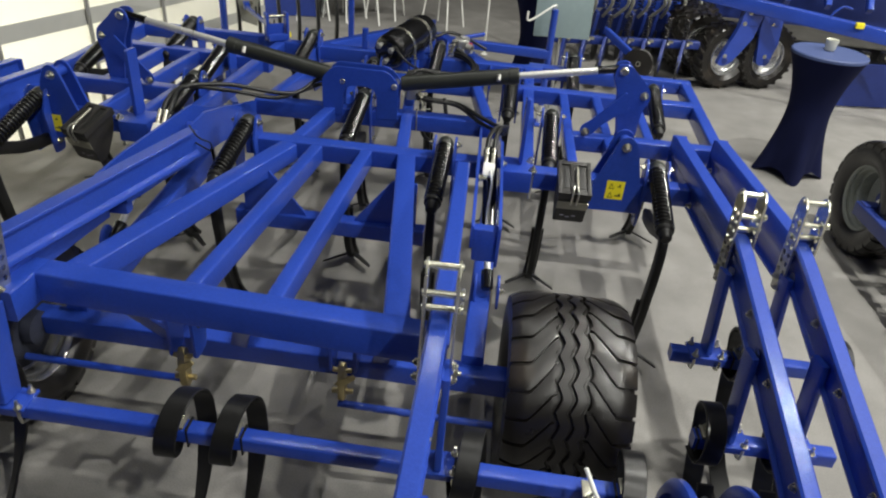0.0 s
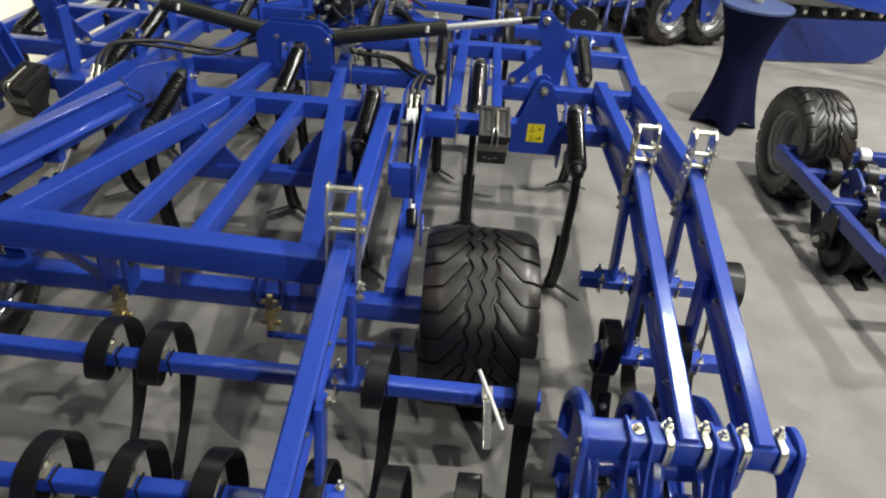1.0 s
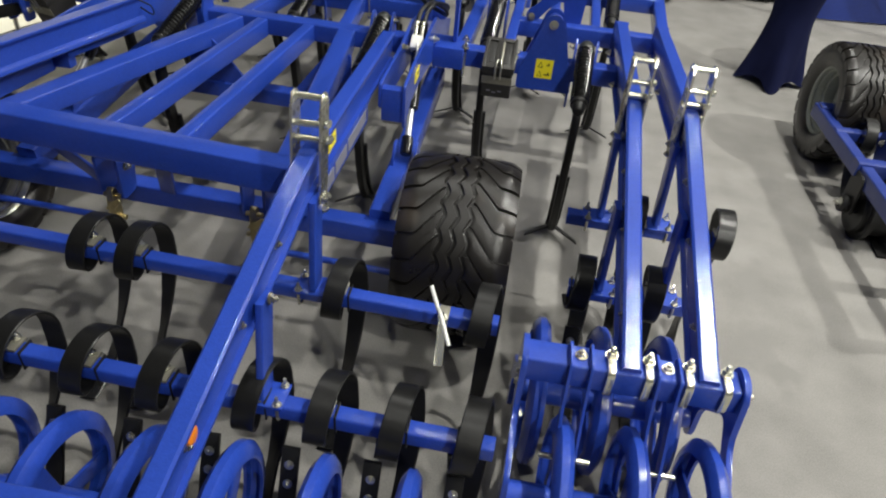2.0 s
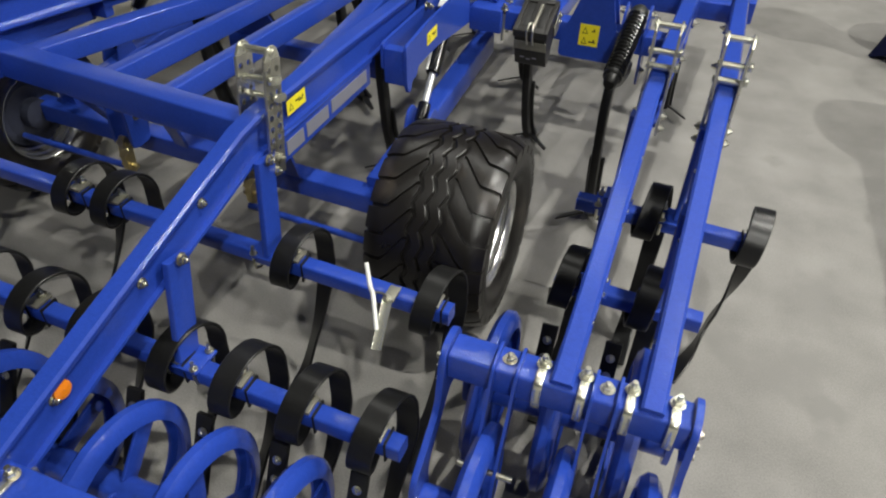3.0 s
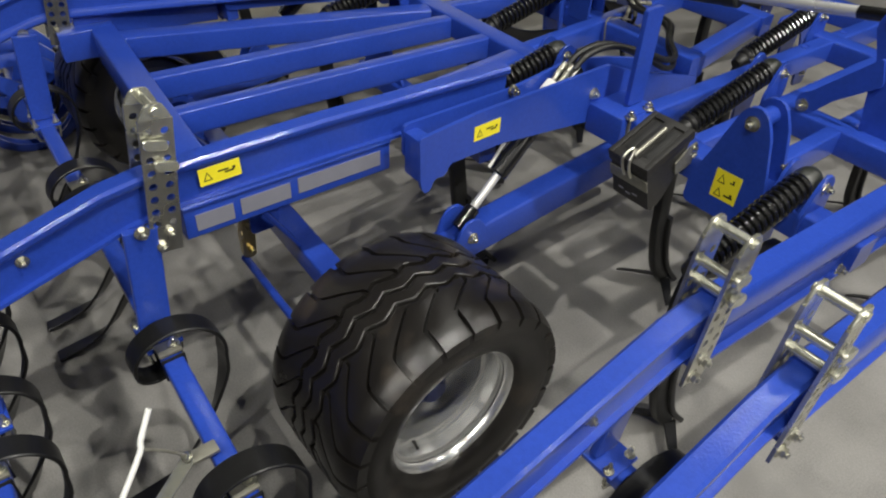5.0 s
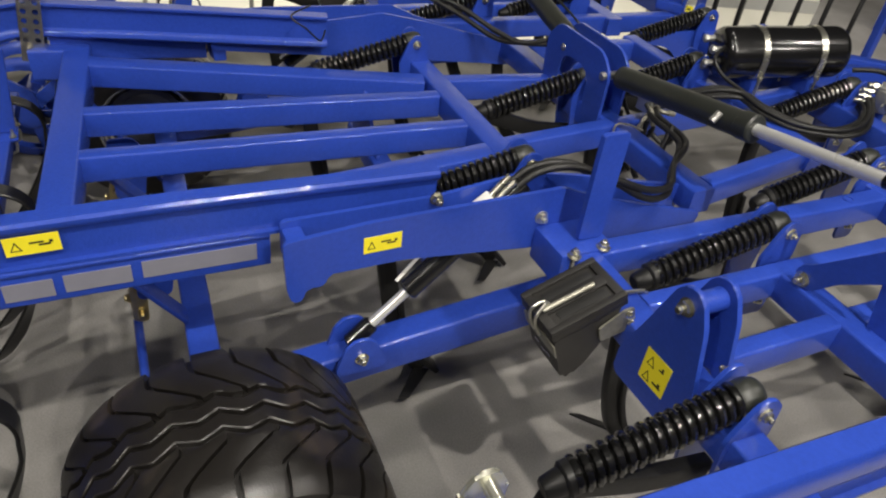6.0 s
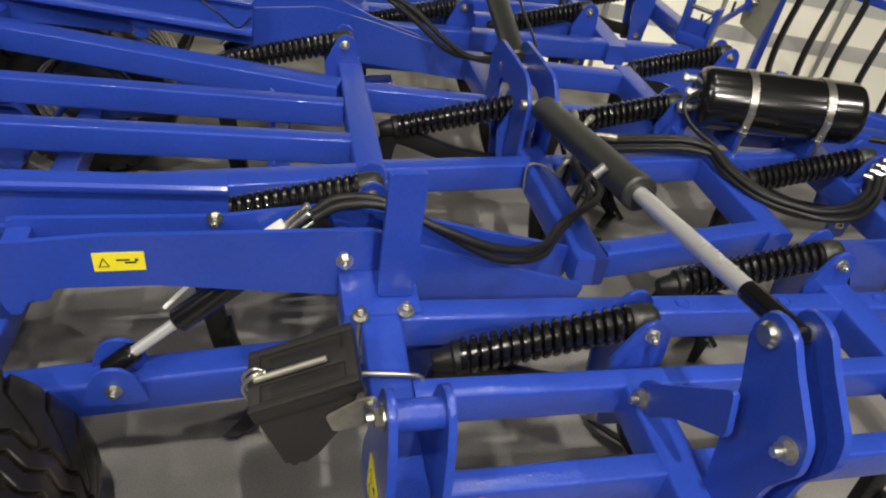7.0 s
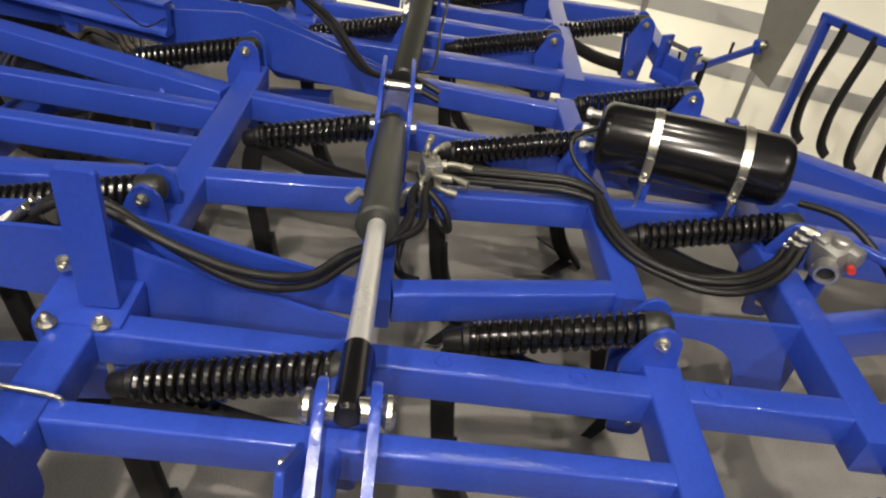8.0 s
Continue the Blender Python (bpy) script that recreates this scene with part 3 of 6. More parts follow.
# ---- wheels, axle and lift arms ----
def build_wheel(x, y, R, w, parent, out=1, paint=None):
    """A wide flotation tyre: two wavy middle ribs and kinked side blocks, on a deep-dished silver rim."""
    C = Vector((x, y, R))
    ax = Vector((out, 0, 0))
    h = w / 2
    rr = R * 0.555
    prof = [(-h * 0.70, rr - 0.012), (-h * 0.82, rr + 0.004), (-h * 0.93, rr + 0.03), (-h, R * 0.74), (-h * 0.99, R * 0.84), (-h * 0.95, R * 0.90), (-h * 0.86, R * 0.925), (-h * 0.5, R * 0.952), (0, R * 0.958)]
    prof += [(-a, b) for a, b in reversed(prof[:-1])]
    tyre = part("tyre", lathe(bmesh.new(), prof, C, ax, 72), RUBBER, parent, "wide black flotation tyre with wavy block tread")
    bm = bmesh.new()

    def crown(f):
        f = abs(f)
        return R * (1.0 - 0.014 * f ** 2 - 0.062 * max(0.0, (f - 0.72) / 0.28) ** 1.8)

    def at(f, t, r):
        return bm.verts.new(C + ax * f * h + Vector((0, math.cos(t), math.sin(t))) * r)

    N = 24
    st = 2 * math.pi / N

    def wave(t):
        u = (t / st) % 1.0
        return 0.055 * (1 - 4 * abs(u - 0.5)) * (0.85 + 0.15 * math.cos(2 * math.pi * u))
    M = N * 8
    for lo, hi in ((-0.20, -0.027), (0.027, 0.20)):
        rings = []
        for i in range(M):
            t = 2 * math.pi * i / M
            a, b = lo + wave(t), hi + wave(t)
            rings.append((at(a, t, crown(a) - 0.03), at(a, t, crown(a) - 0.003), at(a + 0.015, t, crown(a)), at((a + b) / 2, t, crown((a + b) / 2)), at(b - 0.015, t, crown(b)), at(b, t, crown(b) - 0.003), at(b, t, crown(b) - 0.03)))
        for i in range(M):
            r0, r1 = rings[i], rings[(i + 1) % M]
            for k in range(6):
                bm.faces.new((r0[k], r0[k + 1], r1[k + 1], r1[k]))

    def lug(s, rows, cols=4):
        """One side block; rows: across, from, to. Its rim is rounded off and walls go down all round."""
        grid = []
        for k, (f, ta, tb) in enumerate(rows):
            line = []
            for c in range(cols + 1):
                t = ta + (tb - ta) * c / cols
                ff = s * f
                if k == 0 and f < 0.4:
                    ff += wave(t)
                edge = 0.0015 if c in (0, cols) or k in (0, len(rows) - 1) else 0.0
                line.append((at(ff, t, crown(ff) - edge), at(ff, t, crown(ff) - 0.036)))
            grid.append(line)
        for k in range(len(grid) - 1):
            for c in range(cols):
                bm.faces.new((grid[k][c][0], grid[k][c + 1][0], grid[k + 1][c + 1][0], grid[k + 1][c][0]))
            for c in (0, cols):
                bm.faces.new((grid[k][c][0], grid[k + 1][c][0], grid[k + 1][c][1], grid[k][c][1]))
        for k in (0, -1):
            for c in range(cols):
                bm.faces.new((grid[k][c][0], grid[k][c + 1][0], grid[k][c + 1][1], grid[k][c][1]))
    for i in range(N):
        for s in (-1, 1):
            o = i * st + (0 if s > 0 else st * 0.45)
            rows = []
            for f, a in ((0.262, -0.12), (0.30, -0.08), (0.345, 0.06), (0.45, 0.36), (0.56, 0.68), (0.645, 0.90), (0.675, 0.945), (0.72, 0.96), (0.80, 0.97), (0.90, 0.98), (0.985, 0.99)):
                g = 0.065 + 0.05 * max(0.0, f - 0.62)
                rows.append((f, o + (a + g) * st, o + (a + 1 - g) * st))
            lug(s, rows)
    part("tread", bm, RUBBER, tyre)
    bm = bmesh.new()
    for s in (1, -1):
        lathe(bm, [(s * h * 0.68, rr - 0.016), (s * h * 0.74, rr + 0.014), (s * h * 0.82, rr + 0.014), (s * h * 0.83, rr + 0.004), (s * h * 0.79, rr - 0.008), (s * h * 0.72, rr - 0.012), (s * h * 0.70, rr - 0.004), (s * h * 0.67, rr - 0.004), (s * h * 0.64, rr - 0.020), (s * h * 0.50, rr - 0.028), (s * h * 0.47, rr - 0.020), (s * h * 0.44, rr - 0.020), (s * h * 0.40, rr - 0.040), (s * h * 0.22, rr - 0.046), (s * h * 0.0, rr - 0.052)], C, ax, 56)
    lathe(bm, [(h * 0.06, rr - 0.04), (-h * 0.02, rr - 0.055), (-h * 0.04, rr * 0.72), (h * 0.07, rr * 0.56), (h * 0.08, 0.075), (h * 0.0, 0.07)], C, ax, 56)
    part("rim", bm, paint or RIM, tyre, "silver painted deep-dished rim")
    # added dark disc: shade of the inner dish put into colour and shape
    disc = [(-h * 0.30, rr - 0.046), (-h * 0.50, rr - 0.048), (-h * 0.52, rr - 0.058), (-h * 0.50, rr - 0.085), (-h * 0.53, rr - 0.095), (-h * 0.53, 0.08), (-h * 0.72, 0.075), (-h * 0.74, 0.055), (-h * 0.74, 0.002)]
    if not paint:
        part("dish_shade", lathe(bmesh.new(), disc, C, ax, 48), DISH_SHADE, tyre, "added dark disc that paints the shade inside the rim's dish")
    bm = bmesh.new()
    cyl(bm, C - ax * h * 0.1, C + ax * h * 0.34, 0.062, 24, None, 0.01)
    cyl(bm, C + ax * h * 0.32, C + ax * h * 0.42, 0.045, 24, None, 0.008)
    part("hub", bm, BLUE_DARK, tyre)
    for i in range(6):
        a = 2 * math.pi * i / 6
        bolt(C + ax * h * 0.08 + Vector((0, math.cos(a), math.sin(a))) * 0.10, ax, tyre, 0.013, 0.014, 0.008, "wheel_nut")
    part("valve", cyl(bmesh.new(), C + ax * h * 0.45 + Vector((0, -0.095, -0.165)), C + ax * h * 0.58 + Vector((0, -0.10, -0.17)), 0.006, 8), HOSE, tyre)
    return tyre


RW = (0.713, 2.200)
build_wheel(RW[0], RW[1], 0.42, 0.50, rig)
LW = (-1.80, 2.225)
build_wheel(LW[0], LW[1], 0.42, 0.50, rig, -1)
bar("axle", (-1.80, 2.30, 0.47), (0.66, 2.20, 0.47), 0.10, 0.10, BLUE)
for ends in (((-1.62, 2.10, 0.36), (-0.86, 2.03, 0.40)), ((-0.22, 2.03, 0.36), (0.44, 2.02, 0.34))):
    part("tie_rod", tube(bmesh.new(), ends, 0.016, 10), BLUE, rig, "thin blue tie rod")


def lift_arm(side):
    P = side_of(side, *FAR_LIFT)
    arm = part("lift_arm", beam(bmesh.new(), P(0.375, 3.62, 0.62), P(0.33, 2.24, 0.46), 0.10, 0.13, 0.012), BLUE, rig, "blue wheel arm with a lift cylinder")
    for dx in (-0.055, 0.055):
        bm = bmesh.new()
        o = P(0.37 + dx, 2.66, 0.59)
        plate(bm, rounded_poly([(-0.09, -0.06), (-0.05, 0.06), (0.0, 0.085), (0.05, 0.06), (0.09, -0.06)], 0.03), o, (0, 1, 0), ZUP, 0.012)
        part("lug", bm, BLUE, arm)
    a, b = P(0.37, 2.66, 0.625), P(0.325, 3.22, 1.08)
    d = (b - a).normalized()
    part("rod", cyl(bmesh.new(), a, a + d * 0.30, 0.016, 16), CHROME, arm, "chromed piston rod")
    part("barrel", cyl(bmesh.new(), a + d * 0.22, b, 0.035, 24, None, 0.006), BLACK, arm, "black lift cylinder barrel")
    part("rod_eye", cyl(bmesh.new(), a - d * 0.03, a + d * 0.07, 0.03, 16, None, 0.006), BLACK, arm)
    bolt(P(0.432, 2.66, 0.59), P(1, 2.66, 0.59) - P(0, 2.66, 0.59), arm, 0.017)
    R = Euler((radians(38), 0, 0)).to_matrix()
    vb = part("valve_block", block(bmesh.new(), P(0.325, 3.09, 1.015), (0.06, 0.075, 0.05), R, 0.005), WHITE_PAINT, arm, "white hydraulic lock valve")
    for dx in (-0.017, 0.017):
        c = P(0.325 + dx, 3.11, 1.04)
        part("fitting", cyl(bmesh.new(), c, c + R @ Vector((0, 0.09, 0.012)), 0.011, 12, None, 0.002), ZINC, vb)
    part("pipe", tube(bmesh.new(), (P(0.333, 3.06, 1.03), P(0.345, 2.98, 1.0), P(0.337, 2.88, 0.89), P(0.34, 2.80, 0.80)), 0.006, 8), WHITE_PAINT, vb, "thin bright hydraulic pipe")


lift_arm(1)
lift_arm(-1)

# ---- packer arms with their hole plates ----
def i_section(w, h, t=0.014, lip=0.030, waist=0.022):
    """An arm's section: a flat top flange, a set-back web on both sides and a rounded lower lip."""
    r = [(waist, h / 2 - t), (waist, -h / 2 + lip + 0.008), (w / 2 - 0.006, -h / 2 + lip), (w / 2, -h / 2 + lip - 0.008), (w / 2, -h / 2 + 0.008), (w / 2 - 0.008, -h / 2)]
    right = [(w / 2 - 0.003, h / 2), (w / 2, h / 2 - 0.003), (w / 2, h / 2 - t)] + r
    return right + [(-a, b) for a, b in reversed(right)]


def channel_section(h):
    """The deep arm's section: a narrow top flange, a set-back web and a broad folded lower part."""
    right = [(0.027, h / 2), (0.030, h / 2 - 0.003), (0.030, h / 2 - 0.012), (0.013, h / 2 - 0.015), (0.013, h / 2 - 0.070), (0.029, h / 2 - 0.115),
             (0.035, h / 2 - 0.128), (0.037, h / 2 - 0.145), (0.037, -h / 2 + 0.012), (0.029, -h / 2)]
    return right + [(-a, b) for a, b in reversed(right)]


def packer_arm(side, line, w, h, base, top, rail=False):
    """A packer arm: a beam along line (front end, over the hole plates, down to the packer), held between two hole plates
    that stand from base to top (y, z)."""
    P = side_of(side)
    pts = [P(x, y, z - h / 2) for x, y, z in line]
    k = 2
    x = line[k][0]
    ax = (P(x + 1, 2, 0) - P(x, 2, 0)).normalized()
    arm = part("packer_arm", sweep(bmesh.new(), pts, i_section(w, h, 0.013, 0.03, w / 2 - 0.018), sides=ax), BLUE, rig, "blue packer arm held by galvanised hole plates")
    low, end = pts[-2], pts[-1]
    for f in (0.22, 0.48, 0.80):
        c = low * (1 - f) + end * f + ZUP * 0.012
        for q in (-1, 1):
            bolt(c + ax * q * (w / 2 - 0.018), ax * q, arm, 0.013, 0.010, 0.008)
    gap = w / 2 + (0.018 if rail else 0.0115)
    a, b = P(x, *base), P(x, *top)
    W = (b - a).normalized()
    U = ax.cross(W).normalized()
    L = (b - a).length
    for q in (-1, 1):
        bm = hole_plate(bmesh.new(), 0.088, L - 0.03, 0.009, (8 if rail else 7, 2, 0.0115, 0.075, 0.04), a + ax * q * gap, U, W)
        hp = part("hole_plate", bm, ZINC, arm, "galvanised plate with rows of holes")
        part("crown", plate(bmesh.new(), rounded_poly([(-0.044, 0), (0.044, 0), (0.02, 0.042), (-0.02, 0.042)], 0.008), a + ax * q * gap + W * (L - 0.03), U, W, 0.009), BRIGHT_ZINC, hp)
        for f in (0.022, 0.062):
            bolt(a + W * f + ax * q * (gap + 0.005) + U * (0.012 if f < 0.05 else -0.012), ax * q, hp, 0.014, 0.010, 0.008)
    for f, e in ((L - 0.008, 0.0), (L - 0.10, 0.012), (L - 0.165, -0.012)):
        c = a + W * f + U * e
        part("stop_pin", cyl(bmesh.new(), c - ax * (gap + 0.012), c + ax * (gap + 0.012), 0.0125, 14, None, 0.002), BRIGHT_ZINC, arm, "bright galvanised stop pin")
        if f < L - 0.05:
            part("pin_handle", plate(bmesh.new(), rounded_poly([(-0.034, -0.014), (0.03, -0.004), (0.03, 0.024), (-0.034, 0.014)], 0.010), c + ax * (gap + 0.016), U, W, 0.012), BRIGHT_ZINC, arm)
    if rail:
        y0, y1 = base[0] + 0.07, 2.44
        rx = x + 0.004
        gr = part("guide_rail", beam(bmesh.new(), P(rx, y0, 0.932), P(rx, y1, 0.918), w - 0.012, 0.115, 0.008), BLUE, arm)
        part("rail_lip", tube(bmesh.new(), (P(rx + w / 2 - 0.008, y0, 0.985), P(rx + w / 2 - 0.008, y1, 0.972)), 0.010, 10), BLUE, gr)
        for u0, u1 in ((0.03, 0.15), (0.17, 0.34), (0.36, 0.68)):
            mid = P(rx + w / 2 - 0.0045, y0 + (u0 + u1) / 2, 0.924)
            part("grey_label", block(bmesh.new(), mid, (0.003, (u1 - u0) * 0.97, 0.055), Euler((radians(-1.1), 0, 0)).to_matrix(), 0.0), GREY_FILM, gr, "worn grey label strip")
    return arm


for s in (1, -1):
    c_, y_ = (0.0, 0.0) if s > 0 else (0.18, 0.08)
    packer_arm(s, ((0.195, 2.97, 1.105), (0.195 + c_ * 0.5, 2.2, 1.13), (0.188 + c_, 1.66 + y_, 1.13), (0.184 + c_, 1.56 + y_, 1.115), (0.125 + c_, 0.44, 0.76)), 0.068, 0.145, (1.655 + y_, 0.885), (1.715 + y_, 1.32), True)
    o_ = 0.0 if s > 0 else 0.12
    for front, rear in (((1.432, 3.79, 1.042), (1.398, 2.515, 1.118)), ((1.664, 3.77, 1.047), (1.642, 2.495, 1.118))):
        P = side_of(s)
        ax = (P(2, 3, 0) - P(1, 3, 0)).normalized()
        ch = part("arm_channel", sweep(bmesh.new(), [P(a + o_, b, c - 0.115) for a, b, c in (front, rear)], channel_section(0.23), sides=ax), BLUE, rig, "deep blue channel that carries a packer arm")
        for f in (0.06, 0.5):
            c = P(*(Vector(front) * (1 - f) + Vector(rear) * f + Vector((o_, 0, 0)))) - ZUP * 0.17
            bolt(c + ax * 0.036, ax, ch, 0.014)
            bolt(c - ax * 0.036, -ax, ch, 0.014)
        cap = P(front[0] + o_, front[1], front[2]) - ZUP * 0.115
        part("end_cap", block(bmesh.new(), cap + Vector((0, 0.007, 0)), (0.082, 0.012, 0.225), None, 0.003), BLUE, ch)
    packer_arm(s, ((1.397 + o_, 2.58, 1.108), (1.396 + o_, 2.53, 1.11), (1.394 + o_, 2.48, 1.11), (1.390 + o_, 2.40, 1.095), (1.378 + o_, 1.24, 0.775)), 0.064, 0.15, (2.485, 0.885), (2.52, 1.30))
    packer_arm(s, ((1.641 + o_, 2.56, 1.108), (1.640 + o_, 2.51, 1.11), (1.638 + o_, 2.46, 1.11), (1.634 + o_, 2.38, 1.095), (1.625 + o_, 1.24, 0.775)), 0.064, 0.15, (2.465, 0.885), (2.50, 1.30))


# ---- spring-strip levelling tines ----
def coil_strip(x, y, z, parent, skew=0.0):
    """A flat strip wound once round its bar and running down behind it to the ground."""
    C = Vector((x, y, z))
    ring = []
    for i in range(33):
        f = i / 32
        a = radians(-90 - 285 * f)
        k = min(1.0, f / 0.28)
        k = 0.36 + 0.64 * k * k * (3 - 2 * k)
        ring.append(C + Vector((-0.03 + 0.002 * i, k * (0.02 + 0.129 * math.cos(a)), k * (0.014 + 0.120 * math.sin(a)))))
    fx = ring[-1].x
    ring += smooth([ring[-1], (fx + 0.005, y + 0.130, z - 0.11), (fx + skew * 0.15, y + 0.065, z * 0.52), (fx - 0.01 + skew * 0.4, y - 0.02, z * 0.26), (fx - 0.015 + skew * 0.6, y - 0.12, z * 0.09), (fx - 0.02 + skew, y - 0.30, 0.012)], 4)[1:]
    turn = []
    for i in range(len(ring)):
        k = max(0.0, min(1.0, (i - 35) / 8.0))
        turn.append(Vector((1 - 0.40 * k, -0.80 * k, 0)) if not skew else Vector((1 - 0.88 * k, (0.95 if skew < 0 else -0.95) * k, 0)))
    ob = part("spring_strip", sweep(bmesh.new(), ring, rounded(0.078, 0.011, 0.003, 1), sides=turn), STRIP, parent, "black flat spring tine wound round its bar")
    part("clamp", block(bmesh.new(), C + Vector((0, 0, 0.043)), (0.056, 0.07, 0.012), None, 0.004), ZINC_DULL, ob, "dull zinc clamp")
    part("bolt", hexbolt(bmesh.new(), C + Vector((0.0, 0.02, 0.051)), ZUP, 0.013, 0.010, 0.012), ZINC, ob)
    part("clamp_leg", block(bmesh.new(), C + Vector((-0.038, 0.0, -0.004)), (0.007, 0.070, 0.085), None, 0.002), BLACK_MATT, ob)
    part("clamp_leg", block(bmesh.new(), C + Vector((0.038, 0.0, -0.004)), (0.007, 0.070, 0.085), None, 0.002), BLACK_MATT, ob)
    return ob


bar("tine_bar", (-1.75, 1.645, 0.60), (0.945, 1.535, 0.60), 0.062, 0.062)
bar("tine_bar", (-1.75, 1.125, 0.53), (0.985, 1.03, 0.53), 0.062, 0.062)


def bar_y(x, y0, y1, x0, x1):
    return y0 + (y1 - y0) * (x - x0) / (x1 - x0)


for cx in (0.33, 0.88, -0.70, -0.50, -1.45):
    coil_strip(cx, bar_y(cx, 1.645, 1.535, -1.75, 0.945), 0.57, rig)
for cx in (0.90, 0.66, 0.42, 0.18, -0.15, -0.42, -0.70, -1.2):
    coil_strip(cx, bar_y(cx, 1.125, 1.03, -1.75, 0.985), 0.50, rig)
for s in (1, -1):
    P = side_of(s)
    bar("tine_bar", P(1.20, 2.36, 0.60), P(1.90, 2.33, 0.60), 0.062, 0.062)
    bar("tine_bar", P(1.22, 1.93, 0.52), P(1.76, 1.91, 0.52), 0.062, 0.062)
    for q in ((1.50, 2.345, 0.57), (1.89, 2.33, 0.57), (1.27, 1.925, 0.49), (1.56, 1.92, 0.49)):
        p = P(*q)
        coil_strip(p.x, p.y, p.z, rig, -0.17 * s if q[0] > 1.8 else 0.0)


def hanger(side, x, ya, za, yb, zb):
    P = side_of(side)
    a, b = P(x, ya, za), P(x, yb, zb)
    ob = part("hanger", beam(bmesh.new(), a, b, 0.026, 0.095, 0.006, Vector((0, 1, 0.2))), BLUE, rig)
    s = (P(x + 1, ya, 0) - P(x, ya, 0)).normalized()
    bolt(a + s * 0.018, s, ob, 0.016)
    part("foot", block(bmesh.new(), P(x, yb, zb - 0.012), (0.15, 0.11, 0.012), None, 0.003), BLUE, ob)
    for dx in (-0.055, 0.055):
        c = P(x + dx, yb, zb)
        d = Vector((0, 0.042, 0))
        part("u_bolt", tube(bmesh.new(), (c + d + ZUP * 0.03, c + d - ZUP * 0.075, c - d - ZUP * 0.075, c - d + ZUP * 0.03), 0.006, 8, 3), ZINC, ob)
        for q in (-1, 1):
            bolt(c + d * q - ZUP * 0.004, ZUP, ob, 0.011, 0.009, 0.012, "nut")
    return ob


for s in (1, -1):
    hanger(s, 0.232, 1.60, 0.98, 1.56, 0.61)
    hanger(s, 0.205, 1.14, 0.90, 1.07, 0.54)
    for wx in (1.345, 1.60):
        hanger(s, wx + (0.12 if s < 0 else 0), 2.42, 0.98, 2.35, 0.61)
        hanger(s, wx + (0.12 if s < 0 else 0), 1.98, 0.90, 1.92, 0.53)


